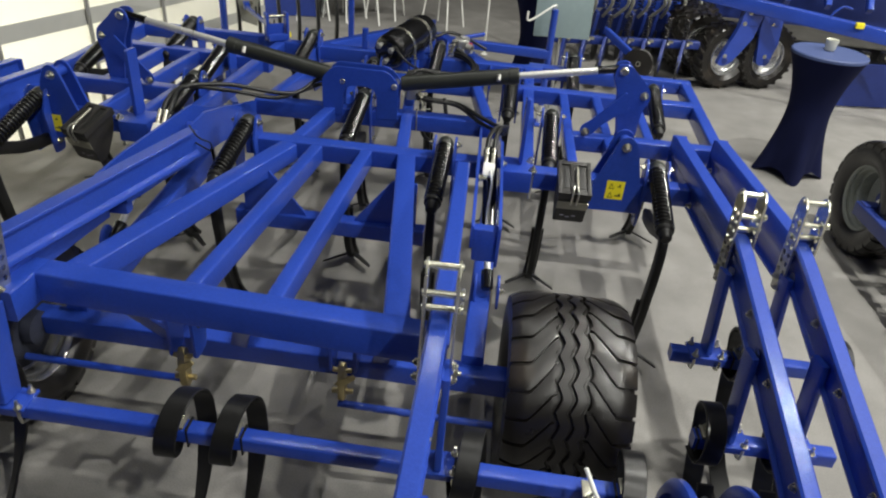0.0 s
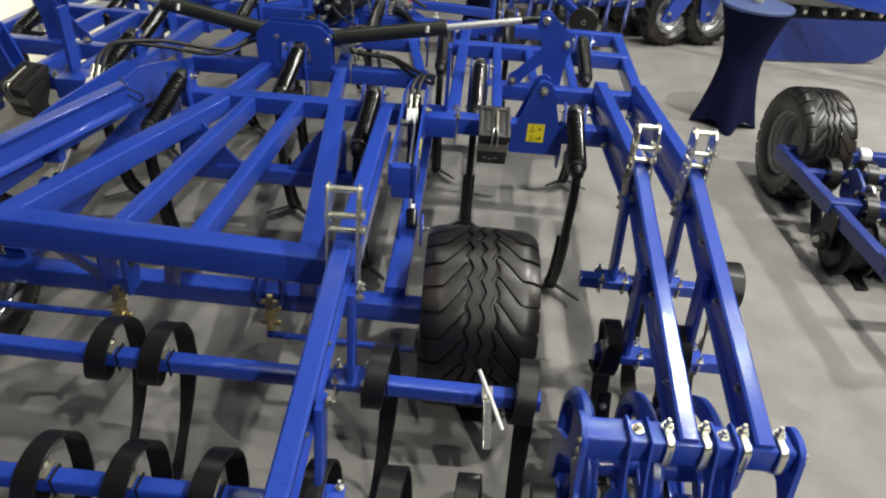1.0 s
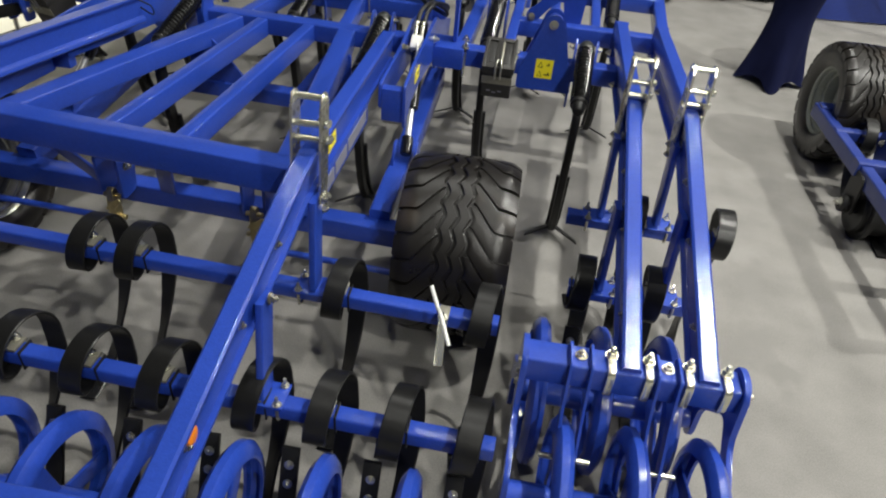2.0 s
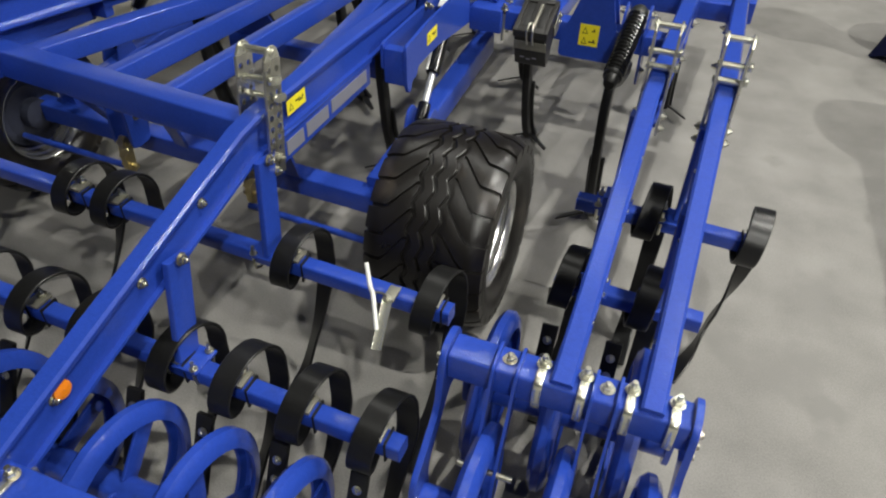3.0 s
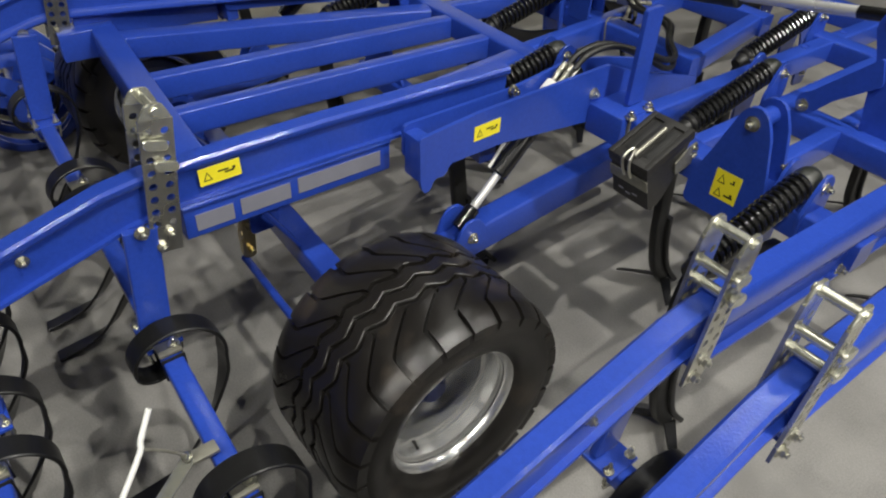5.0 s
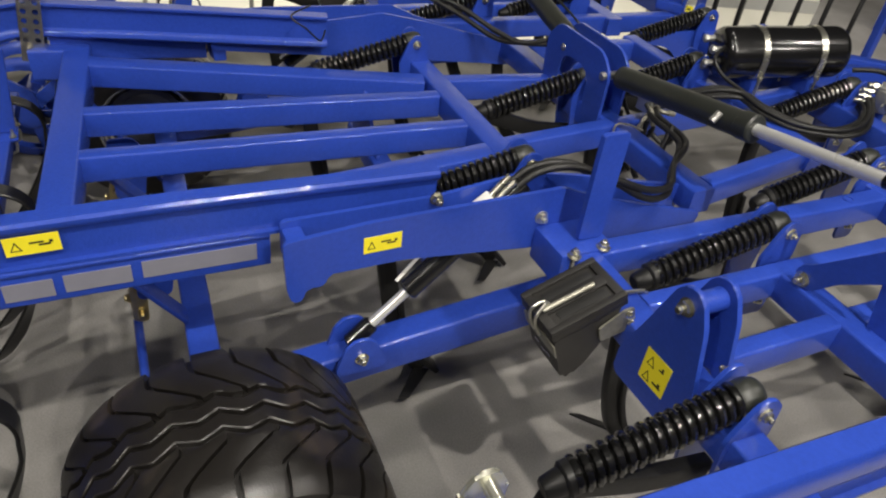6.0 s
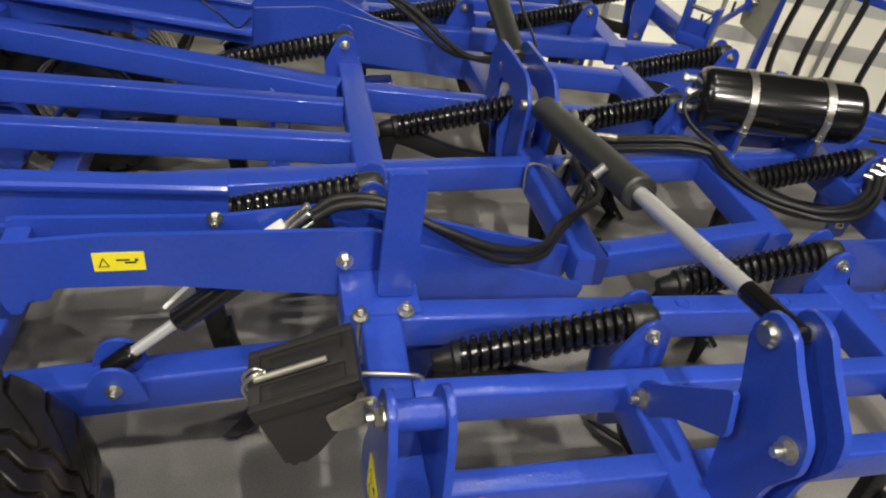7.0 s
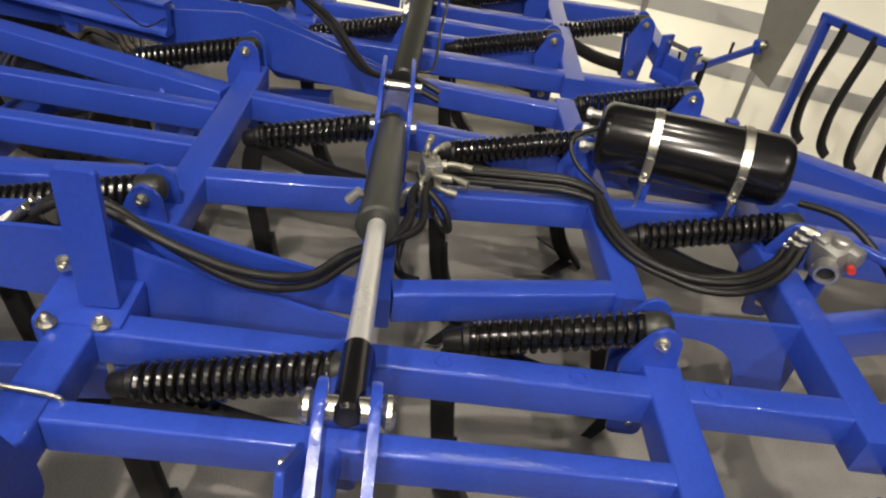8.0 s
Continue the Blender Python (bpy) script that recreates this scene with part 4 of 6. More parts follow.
# ---- packers ----
def packer(side, x0, x1, y, ybeam, zbeam, rings, arms, double=False):
    P = side_of(side)
    R = 0.29
    base = part("packer_beam", beam(bmesh.new(), P(x0, ybeam, zbeam), P(x1, ybeam, zbeam), 0.10, 0.10, 0.01), BLUE, rig, "blue packer with pressed steel rings")
    ax = (P(x1, y, 0) - P(x0, y, 0)).normalized()
    rows = [(x, y) for x in rings]
    if double:
        rows += [(x + 0.085, 2 * ybeam - y) for x in rings]
        part("shaft", cyl(bmesh.new(), P(x0 - 0.02, 2 * ybeam - y, R), P(x1 + 0.02, 2 * ybeam - y, R), 0.05, 20), BLUE, base)
    for x, ry in rows:
        c = P(x, ry, R)
        bm = bmesh.new()
        prof = [(-0.035, R - 0.055), (-0.03, R - 0.02), (-0.012, R), (0.012, R), (0.03, R - 0.02), (0.035, R - 0.055), (0.024, R - 0.055), (0.018, R - 0.028), (0.0, R - 0.02), (-0.018, R - 0.028), (-0.024, R - 0.055), (-0.035, R - 0.055)]
        lathe(bm, prof, c, ax, 40)
        part("ring", bm, BLUE, base)
        for i in range(3):
            a = 2 * math.pi * (i + 0.2 + x) / 3
            e = Vector((0, math.cos(a), math.sin(a)))
            part("spoke", beam(bmesh.new(), c + e * 0.04, c + e * (R - 0.03), 0.07, 0.012, 0.003, ax), BLUE, base)
    part("shaft", cyl(bmesh.new(), P(x0 - 0.02, y, R), P(x1 + 0.02, y, R), 0.05, 20), BLUE, base)
    for x in (x0 - 0.012, x1 + 0.012):
        o = P(x, 0, 0)
        d = P(x, 1, 0) - o
        if double:
            f = 2 * ybeam - y
            pts = [(ybeam + 0.07, zbeam + 0.055), (ybeam + 0.03, zbeam + 0.078), (ybeam - 0.03, zbeam + 0.078), (ybeam - 0.07, zbeam + 0.05), (ybeam - 0.10, zbeam - 0.14), (f - 0.055, 0.42), (f - 0.06, R - 0.05), (f, R - 0.09), (f + 0.06, R - 0.05), (f + 0.055, 0.40), (ybeam - 0.035, zbeam - 0.15),
                   (ybeam, zbeam - 0.12), (ybeam + 0.035, zbeam - 0.15), (y - 0.055, 0.40), (y - 0.06, R - 0.05), (y, R - 0.09), (y + 0.06, R - 0.05), (y + 0.055, 0.42), (ybeam + 0.10, zbeam - 0.14)]
        else:
            pts = [(ybeam + 0.065, zbeam + 0.07), (ybeam - 0.02, zbeam + 0.072), (ybeam - 0.075, zbeam + 0.0), (ybeam - 0.105, zbeam - 0.15), (ybeam - 0.13, 0.40), (ybeam - 0.09, 0.29), (y - 0.02, R - 0.09), (y + 0.06, R - 0.04), (y + 0.065, R + 0.05), (y - 0.04, R + 0.085), (ybeam + 0.05, R + 0.08), (ybeam - 0.01, 0.45), (ybeam + 0.02, zbeam - 0.13), (ybeam + 0.075, zbeam - 0.05)]
        ep = part("end_plate", plate(bmesh.new(), rounded_poly(pts, 0.03), o, d, ZUP, 0.02), BLUE, base)
        for bz in (0.04, -0.01, -0.06):
            bolt(P(x + (0.011 if x > (x0 + x1) / 2 else -0.011), ybeam - 0.05, zbeam + bz), ax if x > (x0 + x1) / 2 else -ax, ep, 0.010, 0.007, 0.0)
    for x in arms:
        for dx in (-0.034, 0.034):
            o = P(x + dx, 0, 0)
            d = P(x + dx, 1, 0) - o
            pts = [(ybeam + 0.05, zbeam + 0.075), (ybeam - 0.06, zbeam + 0.075), (ybeam - 0.10, zbeam - 0.06), (ybeam - 0.20, zbeam - 0.27), (ybeam - 0.23, 0.27), (ybeam - 0.18, 0.22), (ybeam - 0.15, 0.42), (ybeam - 0.07, zbeam - 0.10), (ybeam + 0.055, zbeam - 0.06)]
            part("scraper_arm", plate(bmesh.new(), rounded_poly(pts, 0.02), o, d, ZUP, 0.009, 0.002), BLUE, base)
        c = P(x, ybeam - 0.175, zbeam - 0.26)
        part("scraper_bolt", cyl(bmesh.new(), c - ax * 0.085, c + ax * 0.085, 0.010, 10), ZINC, base)
        bolt(P(x, ybeam, zbeam + 0.052), ZUP, base, 0.016)
    for x in rings[:-1]:
        bm = bmesh.new()
        c = P(x + 0.135, y + 0.20, 0.28)
        block(bm, c, (0.06, 0.02, 0.30), Euler((radians(-25), 0, 0)).to_matrix(), 0.004)
        sc = part("scraper", bm, BLACK_MATT, base, "black scraper blade")
        n = Euler((radians(-25), 0, 0)).to_matrix() @ Vector((0, -1, 0))
        up = Euler((radians(-25), 0, 0)).to_matrix() @ ZUP
        for q in (0.02, 0.09):
            part("bolt", hexbolt(bmesh.new(), c + n * 0.010 + up * q, n, 0.012, 0.007, 0.004), ZINC, sc)
    return base


def u_bolts(side, x, y, z, parent):
    """Two bent straps over the packer beam beside an arm, each drawn down by a nut."""
    P = side_of(side)
    for dx in (-0.06, 0.06):
        c = P(x + dx, y, z)
        d = (P(x + dx, y + 1, z) - c).normalized()
        side_ax = (P(x + 1, y, z) - P(x, y, z)).normalized()
        pts = [c - d * 0.054 - ZUP * 0.046, c - d * 0.060 - ZUP * 0.03, c - d * 0.060 + ZUP * 0.025, c - d * 0.054 + ZUP * 0.05, c - d * 0.035 + ZUP * 0.058, c + d * 0.02 + ZUP * 0.058]
        part("clamp_strap", sweep(bmesh.new(), smooth(pts, 3), rounded(0.027, 0.012, 0.005, 2), sides=side_ax), BRIGHT_ZINC, parent, "galvanised clamp strap")
        part("stud", cyl(bmesh.new(), c + d * 0.012 + ZUP * 0.05, c + d * 0.012 + ZUP * 0.10, 0.008, 10), ZINC, parent)
        bolt(c + d * 0.012 + ZUP * 0.063, ZUP, parent, 0.016, 0.016, 0.008, "nut")
        part("stud", cyl(bmesh.new(), c + d * 0.058 - ZUP * 0.13, c + d * 0.058 + ZUP * 0.02, 0.009, 10), ZINC, parent)


for s in (1, -1):
    pk = packer(s, 1.05, 1.73, 1.505, 1.262, 0.70, (1.12, 1.355, 1.60), (1.22, 1.50), True)
    u_bolts(s, 1.377, 1.262, 0.70, pk)
    u_bolts(s, 1.625, 1.262, 0.70, pk)
P = side_of(1)
pk = packer(1, -1.85, 0.85, 0.70, 0.46, 0.66, tuple(0.74 - 0.275 * i for i in range(10)), ())
u_bolts(1, 0.13, 0.46, 0.66, pk)

# ---- air tank ----
def tank():
    a, b = Vector((-0.435, 4.705, 1.10)), Vector((-0.240, 5.310, 1.135))
    d = (b - a).normalized()
    t = thing("air_tank", a.x, a.y, 0.0, "black compressed-air tank with two steel straps on the cultivator frame", "tank")
    L = (b - a).length
    R = 0.120
    ends = ((0.0, 0.016), (0.003, 0.6), (0.009, 0.80), (0.020, 0.92), (0.034, 0.98), (0.048, 1.0))
    prof = [(f, R * g) for f, g in ends] + [(L - f, R * g) for f, g in reversed(ends)]
    part("shell", lathe(bmesh.new(), prof, a, d, 40), BLACK, t)
    for f in (0.30, 0.75):
        bm = bmesh.new()
        _, s, u = frame_of(d)
        c = a + d * L * f
        ring = [c + (s * math.cos(2 * math.pi * i / 36) + u * math.sin(2 * math.pi * i / 36)) * (R + 0.003) for i in range(36)]
        sweep(bm, ring, rounded(0.03, 0.004, 0.001, 1), closed=True, sides=d)
        part("strap", bm, ZINC, t, "bright steel tank strap")
        out = d.cross(ZUP).normalized()
        for q in (-1, 1):
            e = c + out * q * (R + 0.004)
            part("strap_end", beam(bmesh.new(), e + Vector((0, 0, 0.01)), e + Vector((0, 0, -0.075)), 0.030, 0.005, 0.001, out), ZINC, t)
            part("strap_rod", cyl(bmesh.new(), e + out * q * 0.006 + Vector((0, 0, -0.05)), e + out * q * 0.006 + Vector((0, 0, -0.205)), 0.006, 8), ZINC, t)
            part("nut", cyl(bmesh.new(), e + out * q * 0.006 + Vector((0, 0, -0.085)), e + out * q * 0.006 + Vector((0, 0, -0.070)), 0.013, 6), ZINC, t)
        part("saddle", block(bmesh.new(), c + Vector((0, 0, -R - 0.03)), (0.14, 0.03, 0.075), None, 0.004), BLUE, t)
    for q in ((0.04, 0.03), (-0.05, 0.05), (0.0, -0.05)):
        _, s, u = frame_of(d)
        c = a + s * q[0] + u * q[1]
        bm = bmesh.new()
        cyl(bm, c + d * 0.02, c - d * 0.05, 0.014, 10, None, 0.003)
        cyl(bm, c - d * 0.03, c - d * 0.045, 0.02, 6)
        part("fitting", bm, CAST, t)
    return t


tank()

# ---- bar table with cloth ----
def bar_table(x, y):
    t = thing("bar_table", x, y, 0.0, "round bar table in a tight navy stretch cover", "table")
    bm = bmesh.new()
    n, rows = 64, 24
    rings = []
    for j in range(rows + 1):
        f = j / rows
        z = 1.085 * f
        ring = []
        for i in range(n):
            a = 2 * math.pi * i / n
            foot = (0.5 + 0.5 * math.cos(4 * a + 0.6)) ** 2.2
            low = 0.195 + 0.115 * foot
            waist = 0.178
            if f < 0.55:
                k = (f / 0.55)
                r = low * (1 - k) ** 1.5 + waist * (1 - (1 - k) ** 1.5)
            else:
                k = (f - 0.55) / 0.45
                r = waist + (0.30 - waist) * k ** 1.7
            lift = (1 - foot) * 0.075 * max(0, 1 - f * 4)
            ring.append(bm.verts.new((x + r * math.cos(a), y + r * math.sin(a), z + lift)))
        rings.append(ring)
    for r0, r1 in zip(rings, rings[1:]):
        for i in range(n):
            bm.faces.new((r0[i], r0[(i + 1) % n], r1[(i + 1) % n], r1[i]))
    part("cover", bm, CLOTH, t)
    bm = bmesh.new()
    cyl(bm, (x, y, 1.08), (x, y, 1.115), 0.303, 48, None, 0.008)
    part("tabletop", bm, CLOTH_TOP, t, "dull blue cloth-covered top")
    return t


CLOTH_TOP = material("blue_cloth_top", (0.05, 0.075, 0.19), 0.55, 0.0, 200, 0.1, 0.1, 400)
bar_table(3.12, 5.93)
cup = thing("cup", 3.13, 5.98, 1.115, "small pale glazed cup standing on the bar table", "cup")
bm = bmesh.new()
lathe(bm, [(0.0, 0.001), (0.0, 0.035), (0.01, 0.042), (0.09, 0.052), (0.085, 0.046), (0.012, 0.036), (0.012, 0.001)], (3.13, 5.98, 1.117), ZUP, 28)
part("bowl", bm, CERAMIC, cup)

# ---- hoses, valves, labels and loose pieces of the cultivator ----
def hose(pts, r=0.012, label="", parent=None, mat=None):
    return part("hose", tube(bmesh.new(), pts, r, 10, 7), mat or HOSE, parent or rig, label)


for k in range(2):
    e = 0.017 * (k * 2 - 1)
    hose([(0.325 + e, 3.185, 1.085), (0.33 + e, 3.25, 1.13), (0.36 + e * 0.7, 3.36, 1.145), (0.405 + e * 0.3, 3.52, 1.085 + e * 0.4), (0.40, 3.68, 1.005 + e), (0.345, 3.83, 0.965 + e),
          (0.24, 3.93, 0.975 + e), (0.10, 4.09 + e, 0.99), (-0.10, 4.11 + e, 1.0), (-0.22, 4.19, 1.0 + e)], 0.0125, "black hydraulic hose")
    P = side_of(-1)
    F = side_of(-1, *FAR_LIFT)
    hose([F(0.325 + e, 3.185, 1.085), F(0.33 + e, 3.25, 1.13), F(0.34, 3.42, 1.15), P(0.30, 3.62, 1.10 + e), P(0.10, 3.78, 1.03 + e), P(-0.02, 3.88, 1.03), P(-0.10, 4.02, 1.06 + e), P(-0.13, 4.14, 1.03 + e)], 0.0125, "black hydraulic hose")
for k in range(5):
    dx, dz = (k % 3 - 1) * 0.023, (k // 3) * 0.022
    hose([(-0.20 + dx * 0.8, 4.16, 1.0 + dz), (-0.235 + dx, 4.32, 0.985 + dz), (-0.25 + dx, 4.47, 0.98 + dz), (-0.24 + dx, 4.60, 0.985 + dz), (-0.18 + dx * 0.8, 4.69 + dx * 0.5, 0.985 + dz), (-0.06 + dx * 0.4, 4.715 + dx, 0.968 + dz), (0.08 + dx * 0.3, 4.775 + dx, 0.955 + dz), (0.175 + dx * 0.5, 4.89 + dx * 0.5, 0.955 + dz), (0.175 + dx, 5.05, 0.96 + dz), (0.10 + dx * 0.8, 5.19 + dx * 0.5, 0.972 + dz), (0.02 + dx * 0.4, 5.265 + dx, 0.995 + dx * 1.0 + dz)], 0.0118, "black hydraulic hose in a bundle")
hose([(-0.38, 4.69, 1.15), (-0.33, 4.60, 1.12), (-0.27, 4.62, 1.06), (-0.21, 4.72, 1.0)], 0.008)
hose([(-0.15, 5.33, 1.08), (-0.05, 5.42, 1.10), (0.08, 5.50, 1.05), (0.25, 5.55, 0.96)], 0.012)
hose([(0.02, 4.10, 1.02), (0.05, 4.05, 0.90), (0.10, 4.07, 0.83), (0.17, 4.12, 0.86)], 0.013)
hose([(-0.36, 4.13, 1.0), (-0.30, 4.16, 0.9), (-0.18, 4.17, 0.86), (-0.12, 4.14, 0.95), (-0.16, 4.10, 1.03)], 0.009)
hose([(-1.15, 3.02, 1.04), (-1.06, 2.97, 1.03), (-1.02, 2.90, 1.10), (-1.05, 2.84, 1.15), (-1.14, 2.95, 1.16)], 0.004)

# control block under the tower
cb = part("control_block", block(bmesh.new(), (-0.19, 4.14, 1.02), (0.075, 0.06, 0.075), Euler((0, 0, radians(12))).to_matrix(), 0.006), CAST, rig, "cast hydraulic control block with fittings")


def elbow(p, d, e, r=0.0105):
    """A hose fitting: a hexagon, a bent neck and a crimped sleeve."""
    p, d, e = Vector(p), Vector(d).normalized(), Vector(e).normalized()
    bm = cyl(bmesh.new(), p, p + d * 0.018, r * 1.45, 6)
    tube(bm, (p + d * 0.015, p + d * 0.032, p + d * 0.040 + e * 0.010, p + d * 0.042 + e * 0.03), r * 0.85, 10, 4)
    cyl(bm, p + d * 0.042 + e * 0.026, p + d * 0.042 + e * 0.062, r * 1.15, 12, None, 0.002)
    return part("fitting", bm, ZINC_DULL, cb)


for p, d, e in (((-0.155, 4.14, 1.04), (1, 0.1, 0.2), (0.2, 1, 0)), ((-0.155, 4.155, 1.005), (1, 0.2, 0), (0.1, 1, -0.2)), ((-0.16, 4.12, 1.01), (1, -0.3, 0), (0.2, 0.3, -1)),
                ((-0.19, 4.17, 1.045), (0, 1, 0.2), (0.4, 1, 0)), ((-0.20, 4.17, 1.0), (0, 1, 0), (0.6, 0.8, 0)), ((-0.19, 4.14, 1.055), (0, 0.1, 1), (-0.6, 0.6, 0)),
                ((-0.21, 4.12, 1.055), (0, 0, 1), (-1, 0.2, 0)), ((-0.13, 4.105, 0.985), (0.4, -1, 0), (0, -0.2, -1))):
    elbow(p, d, e)
hose([(-0.11, 4.13, 1.0), (-0.08, 4.19, 0.95), (-0.07, 4.215, 0.89), (-0.11, 4.20, 0.86), (-0.16, 4.16, 0.90)], 0.011)
hose([(-0.125, 4.10, 0.97), (-0.12, 4.09, 0.88), (-0.10, 4.07, 0.78), (-0.05, 4.06, 0.74)], 0.013)

# coupling head on its cross beam
bm = bmesh.new()
RH = Euler((radians(12), 0, radians(25))).to_matrix()
block(bm, (0.30, 5.20, 1.105), (0.10, 0.095, 0.11), RH, 0.022)
block(bm, (0.275, 5.185, 1.10), (0.045, 0.07, 0.135), RH, 0.012)
block(bm, (0.325, 5.235, 1.135), (0.075, 0.05, 0.06), RH, 0.014)
block(bm, (0.335, 5.17, 1.07), (0.06, 0.05, 0.045), RH, 0.014)
cyl(bm, (0.31, 5.20, 1.15), (0.31, 5.20, 1.18), 0.028, 16, None, 0.006)
ch = part("coupling_head", bm, CAST, rig, "cast aluminium hose coupling head")
part("bore", lathe(bmesh.new(), [(0, 0.032), (0.05, 0.034), (0.05, 0.026), (0.0, 0.024), (-0.02, 0.001)], (0.345, 5.165, 1.10), (0.75, -0.35, -0.05), 24), CAST, ch)
part("bore_shade", cyl(bmesh.new(), (0.35, 5.162, 1.10), (0.378, 5.15, 1.098), 0.0235, 20), INK, ch)
for k in range(4):
    a = Vector((0.235 + 0.012 * k, 5.155 + 0.0 * k, 1.065 + 0.03 * k))
    bm = cyl(bmesh.new(), a, a + Vector((-0.035, -0.05, 0.0)), 0.013, 10, None, 0.003)
    cyl(bm, a + Vector((-0.010, -0.014, 0)), a + Vector((-0.022, -0.031, 0)), 0.018, 6)
    part("nipple", bm, ZINC, ch)
part("indicator", cyl(bmesh.new(), (0.365, 5.225, 1.115), (0.385, 5.22, 1.115), 0.012, 12), RED, ch, "small red indicator")
part("stem", cyl(bmesh.new(), (0.28, 5.215, 0.94), (0.28, 5.215, 1.06), 0.03, 16), BLUE, ch)
part("lever", beam(bmesh.new(), (0.30, 5.26, 1.15), (0.47, 5.40, 1.16), 0.03, 0.03, 0.008), BLUE, ch)

ch.location = (-0.25, 0.17, -0.085)

# arched gusset beside the drawbar
for s in (1, -1):
    arch = [(4.76, 0.94), (5.25, 0.94), (5.25, 0.60), (5.10, 0.60), (5.098, 0.66), (5.085, 0.72), (5.06, 0.775), (5.025, 0.815), (4.98, 0.843), (4.93, 0.858), (4.87, 0.865), (4.76, 0.87)]
    P = side_of(s)
    o = P(0.30, 0, 0)
    part("gusset", plate(bmesh.new(), rounded_poly(arch, 0.02), o, P(0.30, 1, 0) - o, ZUP, 0.014), BLUE, rig)
bar("headstock", (0.26, 5.29, TOP - 0.02), (-0.2, 6.6, 0.80), 0.09, 0.12)
bar("headstock", (-1.12, 5.33, TOP - 0.02), (-0.62, 6.6, 0.80), 0.09, 0.12)


# ---- wheel chocks ----
def chock(x, y, z, turn, mirror=1):
    """A black moulded wheel chock, its slotted foot uppermost, in a bent steel holder on the wing's hinge plate."""
    t = thing("wheel_chock", x, y, z, "black plastic wheel chock in a steel holder on the cultivator", "wheel chock", "wheel chocks")
    R = Euler((radians(20), 0, radians(turn))).to_matrix()
    o = Vector((x, y, z))
    G = lambda a, b, c: o + R @ Vector((a * mirror, b, c))
    bm = bmesh.new()
    wedge = [(-0.112, -0.02), (0.105, -0.02), (0.06, -0.10), (-0.03, -0.18), (-0.08, -0.205), (-0.112, -0.195)]
    plate(bm, rounded_poly(wedge, 0.012), G(0, 0, 0), R @ Vector((0, 1, 0)), R @ ZUP, 0.155, 0.008)
    block(bm, G(0, 0, -0.004), (0.168, 0.238, 0.034), R, 0.006)
    body = part("body", bm, PLASTIC, t)
    for dx in (-0.074, 0.074):
        part("rim", block(bmesh.new(), G(dx, 0.0, 0.016), (0.02, 0.236, 0.012), R, 0.003), PLASTIC, body)
    for dy in (-0.105, 0.105):
        part("rim", block(bmesh.new(), G(0, dy, 0.0155), (0.13, 0.026, 0.011), R, 0.003), PLASTIC, body)
    for dx in (-0.038, 0.038):
        part("slot", block(bmesh.new(), G(dx, 0.005, 0.0135), (0.028, 0.15, 0.003), R, 0.001), INK, body)
    part("rib", block(bmesh.new(), G(0, 0.0, 0.0165), (0.040, 0.2, 0.010), R, 0.003), PLASTIC, body)
    part("pin", cyl(bmesh.new(), G(0.012, -0.10, 0.034), G(0.012, 0.06, 0.034), 0.008, 12, None, 0.002), ZINC_DULL, t, "grey steel locking pin")
    for dx in (-0.012, 0.016):
        part("spring_clip", tube(bmesh.new(), (G(dx, -0.124, -0.05), G(dx, -0.13, 0.0), G(dx, -0.122, 0.032), G(dx * 0.5, -0.09, 0.046), G(-dx * 0.2, -0.075, 0.034)), 0.0048, 8), ZINC, t, "bright spring clip")
    # holder: a bent strap under and behind the wedge, bolted to the hinge plate
    part("holder", block(bmesh.new(), G(0, -0.1155, -0.068), (0.160, 0.005, 0.05), R, 0.002), ZINC_DULL, t, "bent grey steel holder")
    side = plate(bmesh.new(), rounded_poly([(0.02, -0.115), (0.10, -0.125), (0.135, -0.12), (0.135, -0.045), (0.10, -0.04), (0.02, -0.06)], 0.008), G(0.083, 0, 0), R @ Vector((0, 1, 0)), R @ ZUP, 0.006, 0.002)
    sp = part("side_tab", side, ZINC_DULL, t, "grey steel tab bolted to the hinge plate")
    for f in (-0.062, -0.10):
        part("bolt", hexbolt(bmesh.new(), G(0.086, 0.118, f), R @ Vector((mirror, 0, 0)), 0.010, 0.007, 0.004), ZINC, sp)
    for k in range(3):
        part("moulded_mark", block(bmesh.new(), G(-0.04 + 0.03 * k, -0.1125, -0.145 - 0.010 * (k % 2)), (0.02, 0.002, 0.008), R, 0.0), GREY_FILM, body)
    return t


chock(0.765, 3.14, 0.99, 0)
L = side_of(-1, *FAR_HINGE)(0.765, 3.14, 0.99)
chock(L.x + 0.01, L.y, L.z - 0.03, -16, -1)
part("wire_hook", tube(bmesh.new(), ((0.752, 3.25, 0.955), (0.758, 3.28, 0.962), (0.768, 3.39, 0.955), (0.768, 3.405, 0.93)), 0.006, 8), ZINC, rig, "bright straight wire over the beam")
part("cable_tie", tube(bmesh.new(), ((-0.135, 3.955, 0.84), (-0.135, 3.945, 0.955), (-0.13, 4.0, 0.962), (-0.06, 4.03, 0.965)), 0.004, 8), ZINC_DULL, rig, "grey cable tie round the beam")


